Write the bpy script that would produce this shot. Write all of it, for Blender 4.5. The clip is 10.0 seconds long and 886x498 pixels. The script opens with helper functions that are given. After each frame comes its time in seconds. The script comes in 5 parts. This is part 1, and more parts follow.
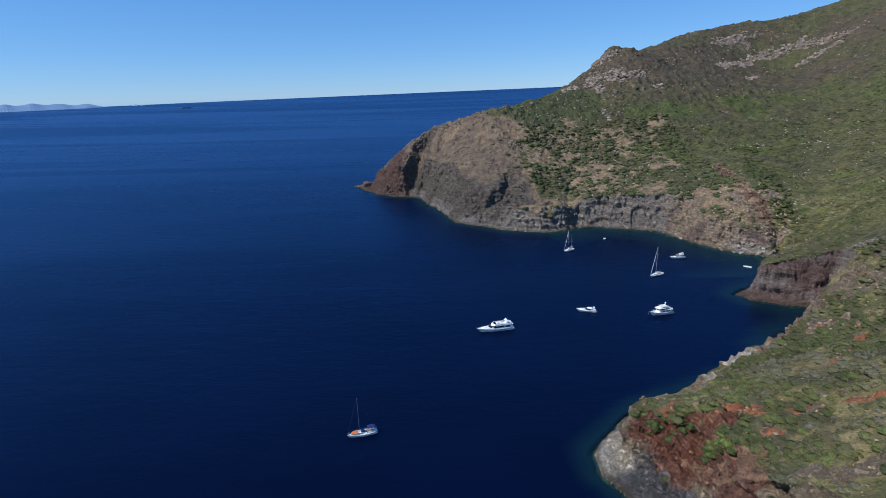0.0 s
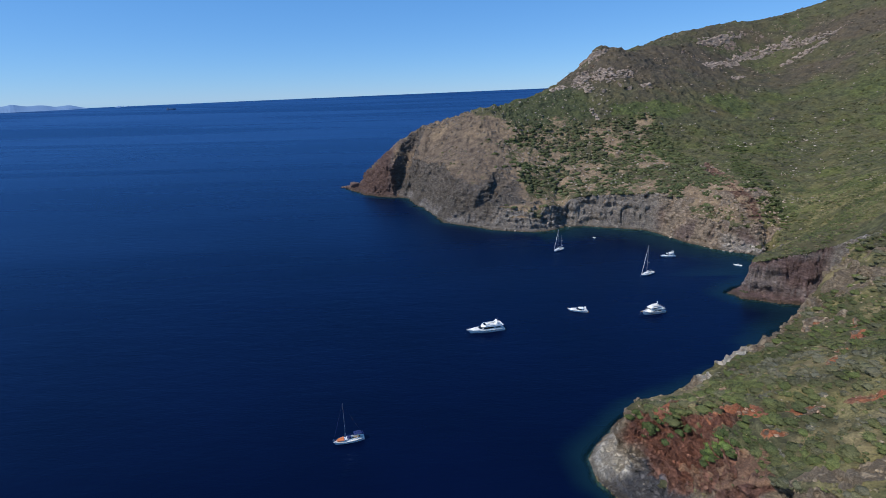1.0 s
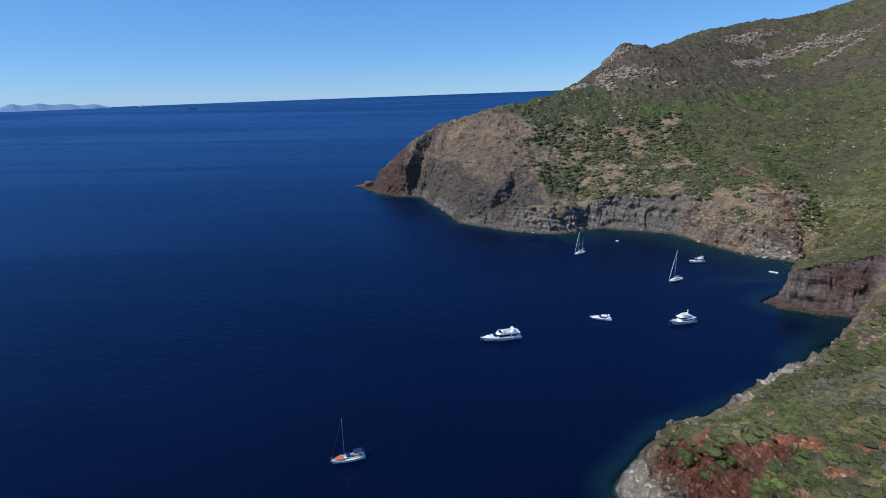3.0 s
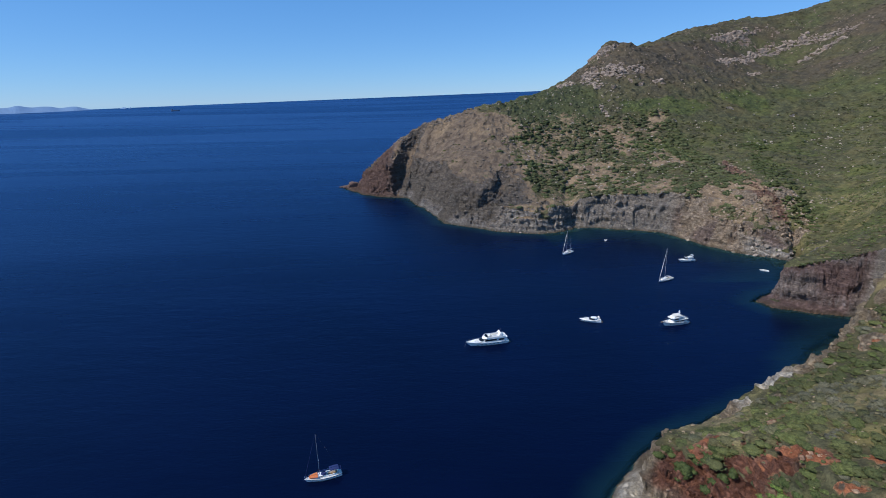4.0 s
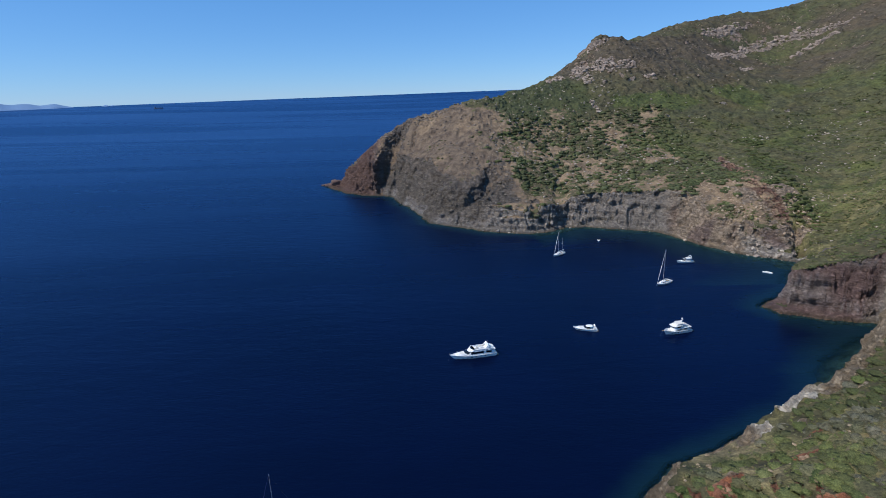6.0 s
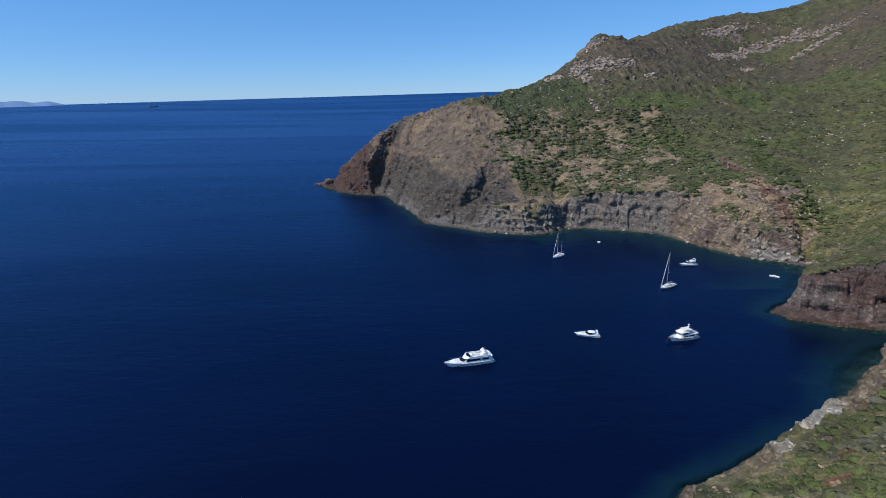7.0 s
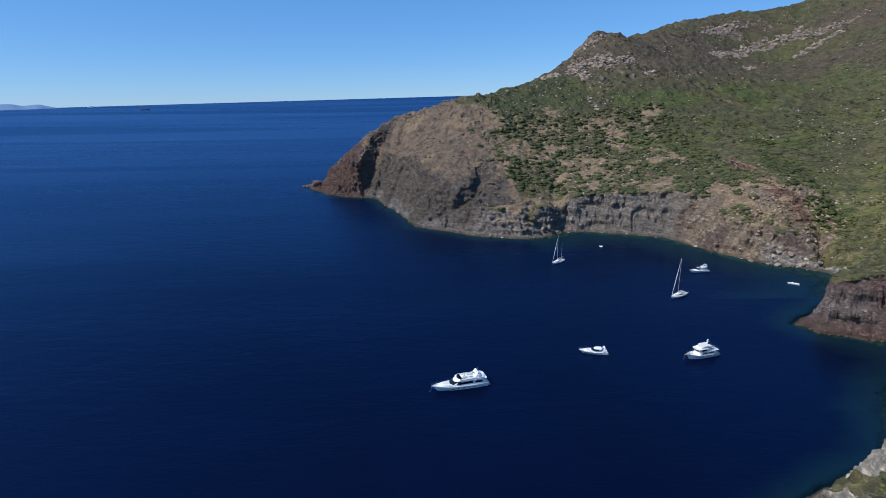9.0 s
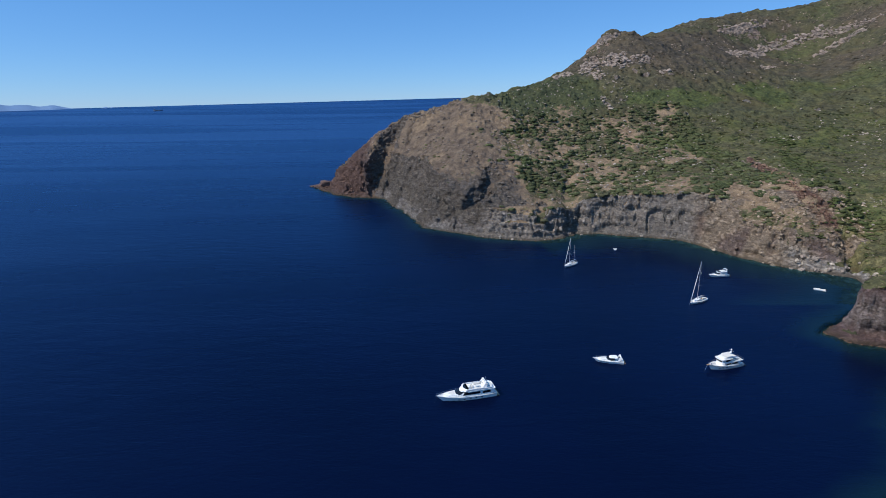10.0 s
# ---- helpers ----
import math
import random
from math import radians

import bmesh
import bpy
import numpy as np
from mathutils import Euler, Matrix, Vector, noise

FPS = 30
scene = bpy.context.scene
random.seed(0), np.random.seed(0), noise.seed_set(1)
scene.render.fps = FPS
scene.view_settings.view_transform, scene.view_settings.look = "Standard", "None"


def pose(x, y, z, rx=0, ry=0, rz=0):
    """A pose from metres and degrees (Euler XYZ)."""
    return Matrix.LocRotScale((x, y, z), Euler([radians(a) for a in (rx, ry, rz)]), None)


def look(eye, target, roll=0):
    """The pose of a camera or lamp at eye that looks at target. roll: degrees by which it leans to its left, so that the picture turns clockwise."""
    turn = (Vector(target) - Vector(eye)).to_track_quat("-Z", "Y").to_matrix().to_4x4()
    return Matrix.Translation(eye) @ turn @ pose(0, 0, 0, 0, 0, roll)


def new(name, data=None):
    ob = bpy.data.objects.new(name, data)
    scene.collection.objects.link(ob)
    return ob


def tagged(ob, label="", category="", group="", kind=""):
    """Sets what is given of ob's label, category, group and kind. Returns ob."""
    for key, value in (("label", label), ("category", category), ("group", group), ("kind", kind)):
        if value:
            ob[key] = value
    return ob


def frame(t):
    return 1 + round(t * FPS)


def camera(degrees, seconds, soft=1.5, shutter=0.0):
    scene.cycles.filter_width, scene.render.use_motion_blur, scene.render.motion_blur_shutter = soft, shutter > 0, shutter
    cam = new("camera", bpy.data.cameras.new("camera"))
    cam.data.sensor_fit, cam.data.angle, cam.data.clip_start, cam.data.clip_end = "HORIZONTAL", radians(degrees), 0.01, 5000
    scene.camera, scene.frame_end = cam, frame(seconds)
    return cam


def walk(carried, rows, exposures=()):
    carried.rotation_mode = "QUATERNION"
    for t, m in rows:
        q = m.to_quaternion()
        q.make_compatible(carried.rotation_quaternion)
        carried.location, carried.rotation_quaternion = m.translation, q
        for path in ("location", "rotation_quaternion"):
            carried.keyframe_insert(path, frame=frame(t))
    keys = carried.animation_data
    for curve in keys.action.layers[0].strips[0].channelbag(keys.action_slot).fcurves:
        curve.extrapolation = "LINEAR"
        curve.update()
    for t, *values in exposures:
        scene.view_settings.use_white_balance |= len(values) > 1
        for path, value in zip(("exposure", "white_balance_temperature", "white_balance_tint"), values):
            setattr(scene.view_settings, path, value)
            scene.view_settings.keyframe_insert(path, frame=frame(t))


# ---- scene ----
cam = camera(80.0, 10.0, 0.65)
PATH = [
    (0, (1.104, -1.181, 121.478), (1.048, 0.735, 120.909), -1.6),
    (0.5, (1.077, 1.669, 119.955), (1.04, 3.587, 119.389), -1.7),
    (1, (1.047, 4.782, 118.727), (1.034, 6.701, 118.162), -1.6),
    (1.5, (1.352, 8.939, 116.908), (1.369, 10.858, 116.345), -1.5),
    (2, (1.452, 13.303, 115.559), (1.456, 15.223, 115.0), -1.5),
    (2.5, (2.299, 17.677, 114.328), (2.221, 19.597, 113.771), -1.4),
    (2.7, (2.179, 19.265, 113.946), (2.098, 21.184, 113.389), -1.3),
    (3.8, (4.0, 30.75, 110.83), (3.962, 32.671, 110.274), -1.4),
    (4, (4.517, 32.652, 110.194), (4.486, 34.573, 109.64), -1.5),
    (4.5, (5.305, 38.289, 108.426), (5.301, 40.211, 107.873), -1.4),
    (5, (5.512, 43.613, 107.24), (5.537, 45.534, 106.685), -1.3),
    (5.5, (6.5, 49.432, 105.787), (6.549, 51.352, 105.231), -1.2),
    (5.7, (6.981, 51.748, 105.918), (6.991, 53.668, 105.358), -1.4),
    (6.8, (8.117, 64.997, 102.695), (8.137, 66.918, 102.138), -1.2),
    (7, (8.092, 67.349, 101.917), (8.118, 69.27, 101.361), -0.9),
    (7.5, (9.198, 73.811, 100.099), (9.24, 75.733, 99.548), -1.0),
    (8, (9.82, 80.23, 98.626), (9.868, 82.152, 98.075), -0.9),
    (8.5, (10.751, 86.376, 96.766), (10.798, 88.3, 96.22), -0.9),
    (9, (11.401, 92.408, 95.756), (11.444, 94.333, 95.213), -0.9),
    (9.5, (12.062, 97.429, 94.75), (12.081, 99.353, 94.207), -0.8),
    (10, (12.682, 102.379, 92.879), (12.688, 104.306, 92.343), -0.8),
]
walk(cam, [(t, look(eye, target, roll)) for t, eye, target, roll in PATH])

# ---- sky, sun and exposure ----
SUN_AZIMUTH, SUN_HEIGHT = -110.0, 48.0   # degrees from straight ahead (+y) to the right, and above the horizon
sun_way = Vector((math.sin(radians(SUN_AZIMUTH)) * math.cos(radians(SUN_HEIGHT)),
                  math.cos(radians(SUN_AZIMUTH)) * math.cos(radians(SUN_HEIGHT)), math.sin(radians(SUN_HEIGHT))))
world = bpy.data.worlds.new("sky")
world.use_nodes = True
scene.world = world
wn = world.node_tree
sky = wn.nodes.new("ShaderNodeTexSky")
sky.sky_type, sky.sun_disc = "NISHITA", False
sky.sun_elevation, sky.sun_rotation = radians(SUN_HEIGHT), radians(SUN_AZIMUTH)
sky.air_density, sky.dust_density, sky.ozone_density, sky.altitude = 1.0, 0.0, 4.0, 1500
air = wn.nodes.new("ShaderNodeMix")      # the clear deep blue of dry northerly air
air.data_type, air.blend_type = "RGBA", "MULTIPLY"
air.inputs[0].default_value, air.inputs[7].default_value = 1.0, (1.10, 1.36, 1.70, 1)
wn.links.new(sky.outputs[0], air.inputs[6])
blue = wn.nodes.new("ShaderNodeMix")
blue.data_type = "RGBA"
blue.inputs[0].default_value, blue.inputs[7].default_value = 0.45, (0.7, 3.9, 9.8, 1)
wn.links.new(air.outputs[2], blue.inputs[6])
wn.links.new(blue.outputs[2], wn.nodes["Background"].inputs[0])
wn.nodes["Background"].inputs[1].default_value = 0.080
sun = new("sun", bpy.data.lights.new("sun", "SUN"))
sun.data.energy, sun.data.angle, sun.data.color = 3.8, radians(0.53), (1.0, 0.95, 0.88)
sun.matrix_world = look((0, 0, 0), -sun_way)
scene.view_settings.exposure = 0.0


# ---- noise and small tools ----
def lattice(ix, iy, iz, seed):
    """A repeatable random number from 0 to 1 for each lattice corner."""
    h = (ix.astype(np.int64) * 374761393 + iy.astype(np.int64) * 668265263 + iz.astype(np.int64) * 2147483647 + seed * 144665) & 0x7FFFFFFF
    h = ((h ^ (h >> 13)) * 1274126177) & 0x7FFFFFFF
    h = ((h ^ (h >> 15)) * 60493) & 0x7FFFFFFF
    return ((h ^ (h >> 11)) & 0xFFFF) / 65535.0


def corners(ix, iy, seed):
    """The numbers at the four lattice corners round each place, looked up in one block."""
    ix, iy = ix.astype(np.int64), iy.astype(np.int64)
    x0, y0, wide, deep = ix.min(), iy.min(), int(np.ptp(ix)) + 2, int(np.ptp(iy)) + 2
    if wide * deep > 4 * ix.size + 1000:
        z = np.zeros_like(ix)
        return [lattice(ix + a, iy + b, z, seed) for b in (0, 1) for a in (0, 1)]
    gx, gy = np.meshgrid(np.arange(x0, x0 + wide), np.arange(y0, y0 + deep))
    block = lattice(gx, gy, np.zeros_like(gx), seed).ravel()
    at = (iy - y0) * wide + ix - x0
    return [block[at], block[at + 1], block[at + wide], block[at + wide + 1]]


def noise2(x, y, seed=0):
    """Smooth value noise over the plane, -1 to 1."""
    ix, iy = np.floor(x), np.floor(y)
    fx, fy = x - ix, y - iy
    u, v = fx * fx * fx * (fx * (6 * fx - 15) + 10), fy * fy * fy * (fy * (6 * fy - 15) + 10)
    a, b, c, d = corners(ix, iy, seed)
    return 2 * (a + (b - a) * u + (c - a) * v + (a - b - c + d) * u * v) - 1


def noise3(x, y, z, seed=0):
    """Smooth value noise in space, -1 to 1."""
    ix, iy, iz = (np.floor(q) for q in (x, y, z))
    fx, fy, fz = x - ix, y - iy, z - iz
    u, v, w = (f * f * (3 - 2 * f) for f in (fx, fy, fz))
    ix, iy, iz = (q.astype(np.int64) for q in (ix, iy, iz))
    x0, y0, z0, wide, deep, tall = ix.min(), iy.min(), iz.min(), int(np.ptp(ix)) + 2, int(np.ptp(iy)) + 2, int(np.ptp(iz)) + 2
    if wide * deep * tall <= 4 * ix.size + 1000:
        gz, gy, gx = np.meshgrid(np.arange(z0, z0 + tall), np.arange(y0, y0 + deep), np.arange(x0, x0 + wide), indexing="ij")
        block = lattice(gx, gy, gz, seed).ravel()
        at = ((iz - z0) * deep + iy - y0) * wide + ix - x0
        found = [block[at + (k * deep + b) * wide + a] for k in (0, 1) for b in (0, 1) for a in (0, 1)]
    else:
        found = [lattice(ix + a, iy + b, iz + k, seed) for k in (0, 1) for b in (0, 1) for a in (0, 1)]
    out = 0
    for k in (0, 1):
        a, b, c, d = found[4 * k:4 * k + 4]
        out = out + (w if k else 1 - w) * (a + (b - a) * u + (c - a) * v + (a - b - c + d) * u * v)
    return 2 * out - 1


def fractal(x, y, size, octaves=4, seed=0, gain=0.5):
    total, reach, s = 0, 0, 1.0
    for k in range(octaves):
        ca, sa = math.cos(0.6 * k), math.sin(0.6 * k)
        total = total + s * noise2((ca * x - sa * y) / size + 17.3 * k, (sa * x + ca * y) / size - 9.1 * k, seed + k)
        reach, s, size = reach + s, s * gain, size / 2.03
    return total / reach


def step(a, b, x):
    f = np.clip((x - a) / (b - a), 0, 1)
    return f * f * (3 - 2 * f)


def near_line(x, y, line):
    """Distance to a polyline, and how far along it (0 to 1) the nearest place lies."""
    best, along = np.full(np.shape(x), 1e9), np.zeros(np.shape(x))
    n = len(line) - 1
    for k in range(n):
        (ax, ay), (bx, by) = line[k][:2], line[k + 1][:2]
        ex, ey = bx - ax, by - ay
        f = np.clip(((x - ax) * ex + (y - ay) * ey) / (ex * ex + ey * ey), 0, 1)
        d = np.hypot(x - ax - f * ex, y - ay - f * ey)
        nearer = d < best
        best, along = np.where(nearer, d, best), np.where(nearer, (k + f) / n, along)
    return best, along


# ---- the lie of the land ----
# The shore, from the far side of the headland round the bay to behind the start: x, y, the steepness of its cliff and the width of the rock shelf before it.
FAR_SHORE = [(1500, 2300, 1), (900, 1700, 1), (520, 1380, 1), (260, 1120, 1), (90, 930, 1), (-30, 820, 1), (-95, 745, 1.2)]
HEADLAND_SHORE = [(-128, 704, 1.5, 15), (-99, 656, 1.6, 8), (-74, 638, 2.4), (-47, 630, 1.6), (-33, 594, 1.6), (-12, 540, 1.7), (-4, 500, 1.4),
                  (22, 481, 1.2), (43, 464, 1.4), (77, 453, 1.6)]
COVE_SHORE = [(99, 458, 2.0), (109, 469, 2.6), (127, 471, 2.8), (145, 464, 3.0), (174, 449, 3.0), (182, 434, 1.6), (191, 406, 1.6),
              (206, 387, 1.6), (217, 378, 0.8), (232, 366, 0.3), (224, 346, 0.5), (204, 326, 1.5)]
RED_SHORE = [(176, 308, 3.5, 3), (168, 299, 4, 8.5), (172, 289, 4.5, 6.5), (190, 281.5, 4.5, 4.5), (206, 277, 4.5, 3), (211, 267, 3.5), (198, 256, 3.5), (182, 250, 3.5)]
NEAR_SHORE = [(167, 242, 3.5), (155, 231, 2.8), (142, 221, 2.2), (127, 211, 2.0), (112, 203, 2.2), (97, 194, 1.8), (82, 187, 1.8), (66, 178, 2.2), (53, 165, 2.4, 3), (46, 155, 1.7, 4.5), (47, 144, 1.6, 4.5),
              (52.5, 132, 1.9, 4), (60, 112, 2.2), (64, 90, 2.0), (58, 50, 1.5), (40, -20, 1), (-20, -160, 1), (-60, -500, 1)]
SHORE = FAR_SHORE + HEADLAND_SHORE + COVE_SHORE + RED_SHORE + NEAR_SHORE
LAND = [(s[0], s[1]) for s in SHORE] + [(2600, -500), (2600, 2300)]

# Heights of the land behind the cliffs.
HEADLAND_RIDGE = [(-114, 705, 12), (-90, 706, 33), (-66, 706, 50), (-36, 703, 70), (8, 702, 86), (44, 704, 97), (100, 762, 102), (155, 812, 119), (183, 822, 131), (206, 823, 151),
                  (232, 825, 172), (261, 809, 171)]
HEADLAND_FACE = [(-80, 665, 32), (-30, 640, 42), (10, 560, 48), (60, 540, 48), (40, 620, 72), (106, 609, 62), (100, 500, 27), (60, 480, 22)]
MAIN_RIDGE = [(285, 818, 163), (330, 850, 172), (420, 930, 200), (500, 965, 215), (590, 990, 230), (700, 980, 262), (900, 1000, 320)]
COVE_SLOPE = [(140, 478, 28), (162, 493, 31), (175, 455, 30), (198, 441, 31), (203, 432, 25), (206, 560, 50), (230, 501, 44), (216, 409, 22), (250, 428, 38), (278, 430, 37),
              (249, 367, 17), (180, 650, 82)]
HILL_SLOPE = [(324, 447, 46), (324, 480, 49), (372, 554, 63), (445, 713, 112), (440, 890, 166), (485, 880, 150), (300, 700, 110), (560, 700, 160), (700, 600, 210), (520, 430, 120)]
RED_TOP = [(178, 298, 19), (184, 300, 22), (201, 295, 27), (225, 300, 37), (270, 310, 58), (207, 262, 36)]
NEAR_SLOPE = [(62, 161, 17), (79, 139, 29), (115, 167, 27.5), (142, 181, 32), (97, 124, 35), (110, 131, 41), (89, 179, 8.8), (99, 183, 12), (109, 186, 17.2), (118, 189, 18.4), (125, 194, 22.3), (134, 199, 25.5), (147, 206, 28.8), (80, 165, 15), (72, 170, 11.5), (86, 120, 31), (66, 146, 14),
              (89, 104, 37), (166, 217, 36), (172, 236, 33), (178, 229, 45), (190, 244, 44), (67, 134, 12), (76, 102, 33), (99, 112, 40)]
INLAND = [(150, 120, 66), (230, 230, 76), (300, 250, 105), (360, 360, 84), (300, 60, 140), (120, 20, 60), (600, 200, 220), (900, 600, 300), (1400, 900, 420),
          (60, 850, 60), (200, 980, 90), (420, 1180, 110), (800, 1500, 130), (150, -200, 60), (800, -300, 200)]
SPOTS = np.array(HEADLAND_RIDGE + HEADLAND_FACE + MAIN_RIDGE + COVE_SLOPE + HILL_SLOPE + RED_TOP + NEAR_SLOPE + INLAND, float)


def spline(spots, soft):
    """A thin plate through the heights, slightly eased; returns its function."""
    p, n = spots[:, :2] / 100.0, len(spots)

    def kernel(r2):
        return 0.5 * r2 * np.log(r2 + 1e-9)
    a = np.zeros((n + 3, n + 3))
    a[:n, :n] = kernel(((p[:, None] - p[None]) ** 2).sum(-1)) + soft * np.eye(n)
    a[:n, n], a[:n, n + 1:] = 1, p
    a[n:, :n] = a[:n, n:].T
    w = np.linalg.solve(a, np.append(spots[:, 2], (0, 0, 0)))

    def height(x, y):
        x, y = x / 100.0, y / 100.0
        out = w[n] + w[n + 1] * x + w[n + 2] * y
        for k in range(n):
            out = out + w[k] * kernel((x - p[k, 0]) ** 2 + (y - p[k, 1]) ** 2)
        return out
    return height


class Sheet:
    """Values on an even grid, read smoothly in between."""

    def __init__(self, of, x0, x1, y0, y1, cell):
        self.x0, self.y0, self.cell = x0, y0, cell
        gx, gy = np.meshgrid(np.arange(x0, x1 + cell, cell), np.arange(y0, y1 + cell, cell))
        self.values = of(gx, gy)

    def linear(self, x, y):
        rows, cols = self.values.shape
        fx, fy = np.clip((x - self.x0) / self.cell, 0, cols - 1.001), np.clip((y - self.y0) / self.cell, 0, rows - 1.001)
        i, j = fx.astype(int), fy.astype(int)
        u, v = fx - i, fy - j
        g = self.values
        return (g[j, i] * (1 - u) + g[j, i + 1] * u) * (1 - v) + (g[j + 1, i] * (1 - u) + g[j + 1, i + 1] * u) * v

    def smooth(self, x, y):
        rows, cols = self.values.shape
        fx, fy = np.clip((x - self.x0) / self.cell, 1, cols - 2.001), np.clip((y - self.y0) / self.cell, 1, rows - 2.001)
        i, j = fx.astype(int), fy.astype(int)

        def weights(t):
            return (((2 - t) * t - 1) * t / 2, ((3 * t - 5) * t * t + 2) / 2, ((4 - 3 * t) * t + 1) * t / 2, (t - 1) * t * t / 2)
        wu, wv = weights(fx - i), weights(fy - j)
        flat, at, out = self.values.ravel(), (j - 1) * cols + i - 1, 0
        for b in range(4):
            out = out + wv[b] * sum(wu[a] * flat[at + b * cols + a] for a in range(4))
        return out


plate = spline(SPOTS, 0.004)
near_lie, far_lie = Sheet(plate, -150, 320, 60, 560, 4.0), Sheet(plate, -5000, 5100, -4700, 5300, 25.0)


def lie(x, y):
    """The lie of the land without its small forms."""
    near = (x > -140) & (x < 310) & (y > 70) & (y < 550)
    out = far_lie.smooth(x, y)
    out[near] = near_lie.smooth(x[near], y[near])
    return out


def shore_exact(x, y):
    d, along = near_line(x, y, SHORE)
    steep = np.interp(along * (len(SHORE) - 1), np.arange(len(SHORE)), [s[2] for s in SHORE])
    shelf = np.interp(along * (len(SHORE) - 1), np.arange(len(SHORE)), [s[3] if len(s) > 3 else 2.5 for s in SHORE])
    inside = np.zeros(np.shape(x), bool)
    for (ax, ay), (bx, by) in zip(LAND, LAND[1:] + LAND[:1]):
        if ay != by:
            inside ^= ((ay > y) != (by > y)) & (x < (bx - ax) * (y - ay) / (by - ay) + ax)
    return np.where(inside, d, -d), steep, shelf


shore_sheet = Sheet(lambda x, y: shore_exact(x, y)[0], -5000, 5100, -4700, 5300, 20.0)


def shore_distance(x, y):
    """Metres inland from the shore (out at sea: minus), the steepness of the nearest cliff, and its shelf; exact near the shore."""
    d = shore_sheet.linear(x, y)
    steep, shelf = np.ones(np.shape(x)), np.full(np.shape(x), 2.5)
    close = np.abs(d) < 130
    d[close], steep[close], shelf[close] = shore_exact(x[close], y[close])
    return d, steep, shelf


# Gullies and clefts: the line of the floor, half its width, its depth.
GULLIES = [([(-58, 626), (-50, 655), (-38, 697)], 11, 36), ([(4, 492), (16, 487), (31, 487), (42, 495), (49, 502), (53, 520)], 6, 14), ([(172, 444), (176, 458)], 3.0, 16), ([(250, 380), (290, 430), (330, 500), (400, 600)], 26, 7),
           ([(-14, 532), (-2, 548)], 5, 20), ([(196, 392), (204, 406)], 3, 9), ([(105, 470), (112, 500), (118, 540)], 7, 5), ([(205, 384), (214, 398)], 3, 8), ([(236, 372), (246, 392)], 4.5, 12),
           ([(-22, 560), (-12, 590)], 6, 6), ([(80, 452), (86, 475)], 4, 7)]


# Rocky knobs on the ridges: place, half width, height.
KNOBS = [(228, 820, 13, 3.5), (256, 808, 9, 2), (112, 191, 5, 1.2), (169, 216, 6, 3), (200, 768, 7, 4), (470, 930, 14, 4), (560, 960, 16, 5), (-104, 694, 6, 4), (-86, 668, 5, 6), (-72, 652, 5, 5), (-96, 676, 4, 4)]


# Rocks that come up close under the surface: place, half sizes, turn, height over the bed.
SHOALS = [(179, 274, 7, 2.2, -18, 9), (166, 238, 9, 4, 30, 10), (158, 244, 5, 3, 0, 10), (188, 243, 10, 6, 20, 10), (-62, 612, 10, 4, 15, 10), (-36, 575, 6, 3, 60, 10)]


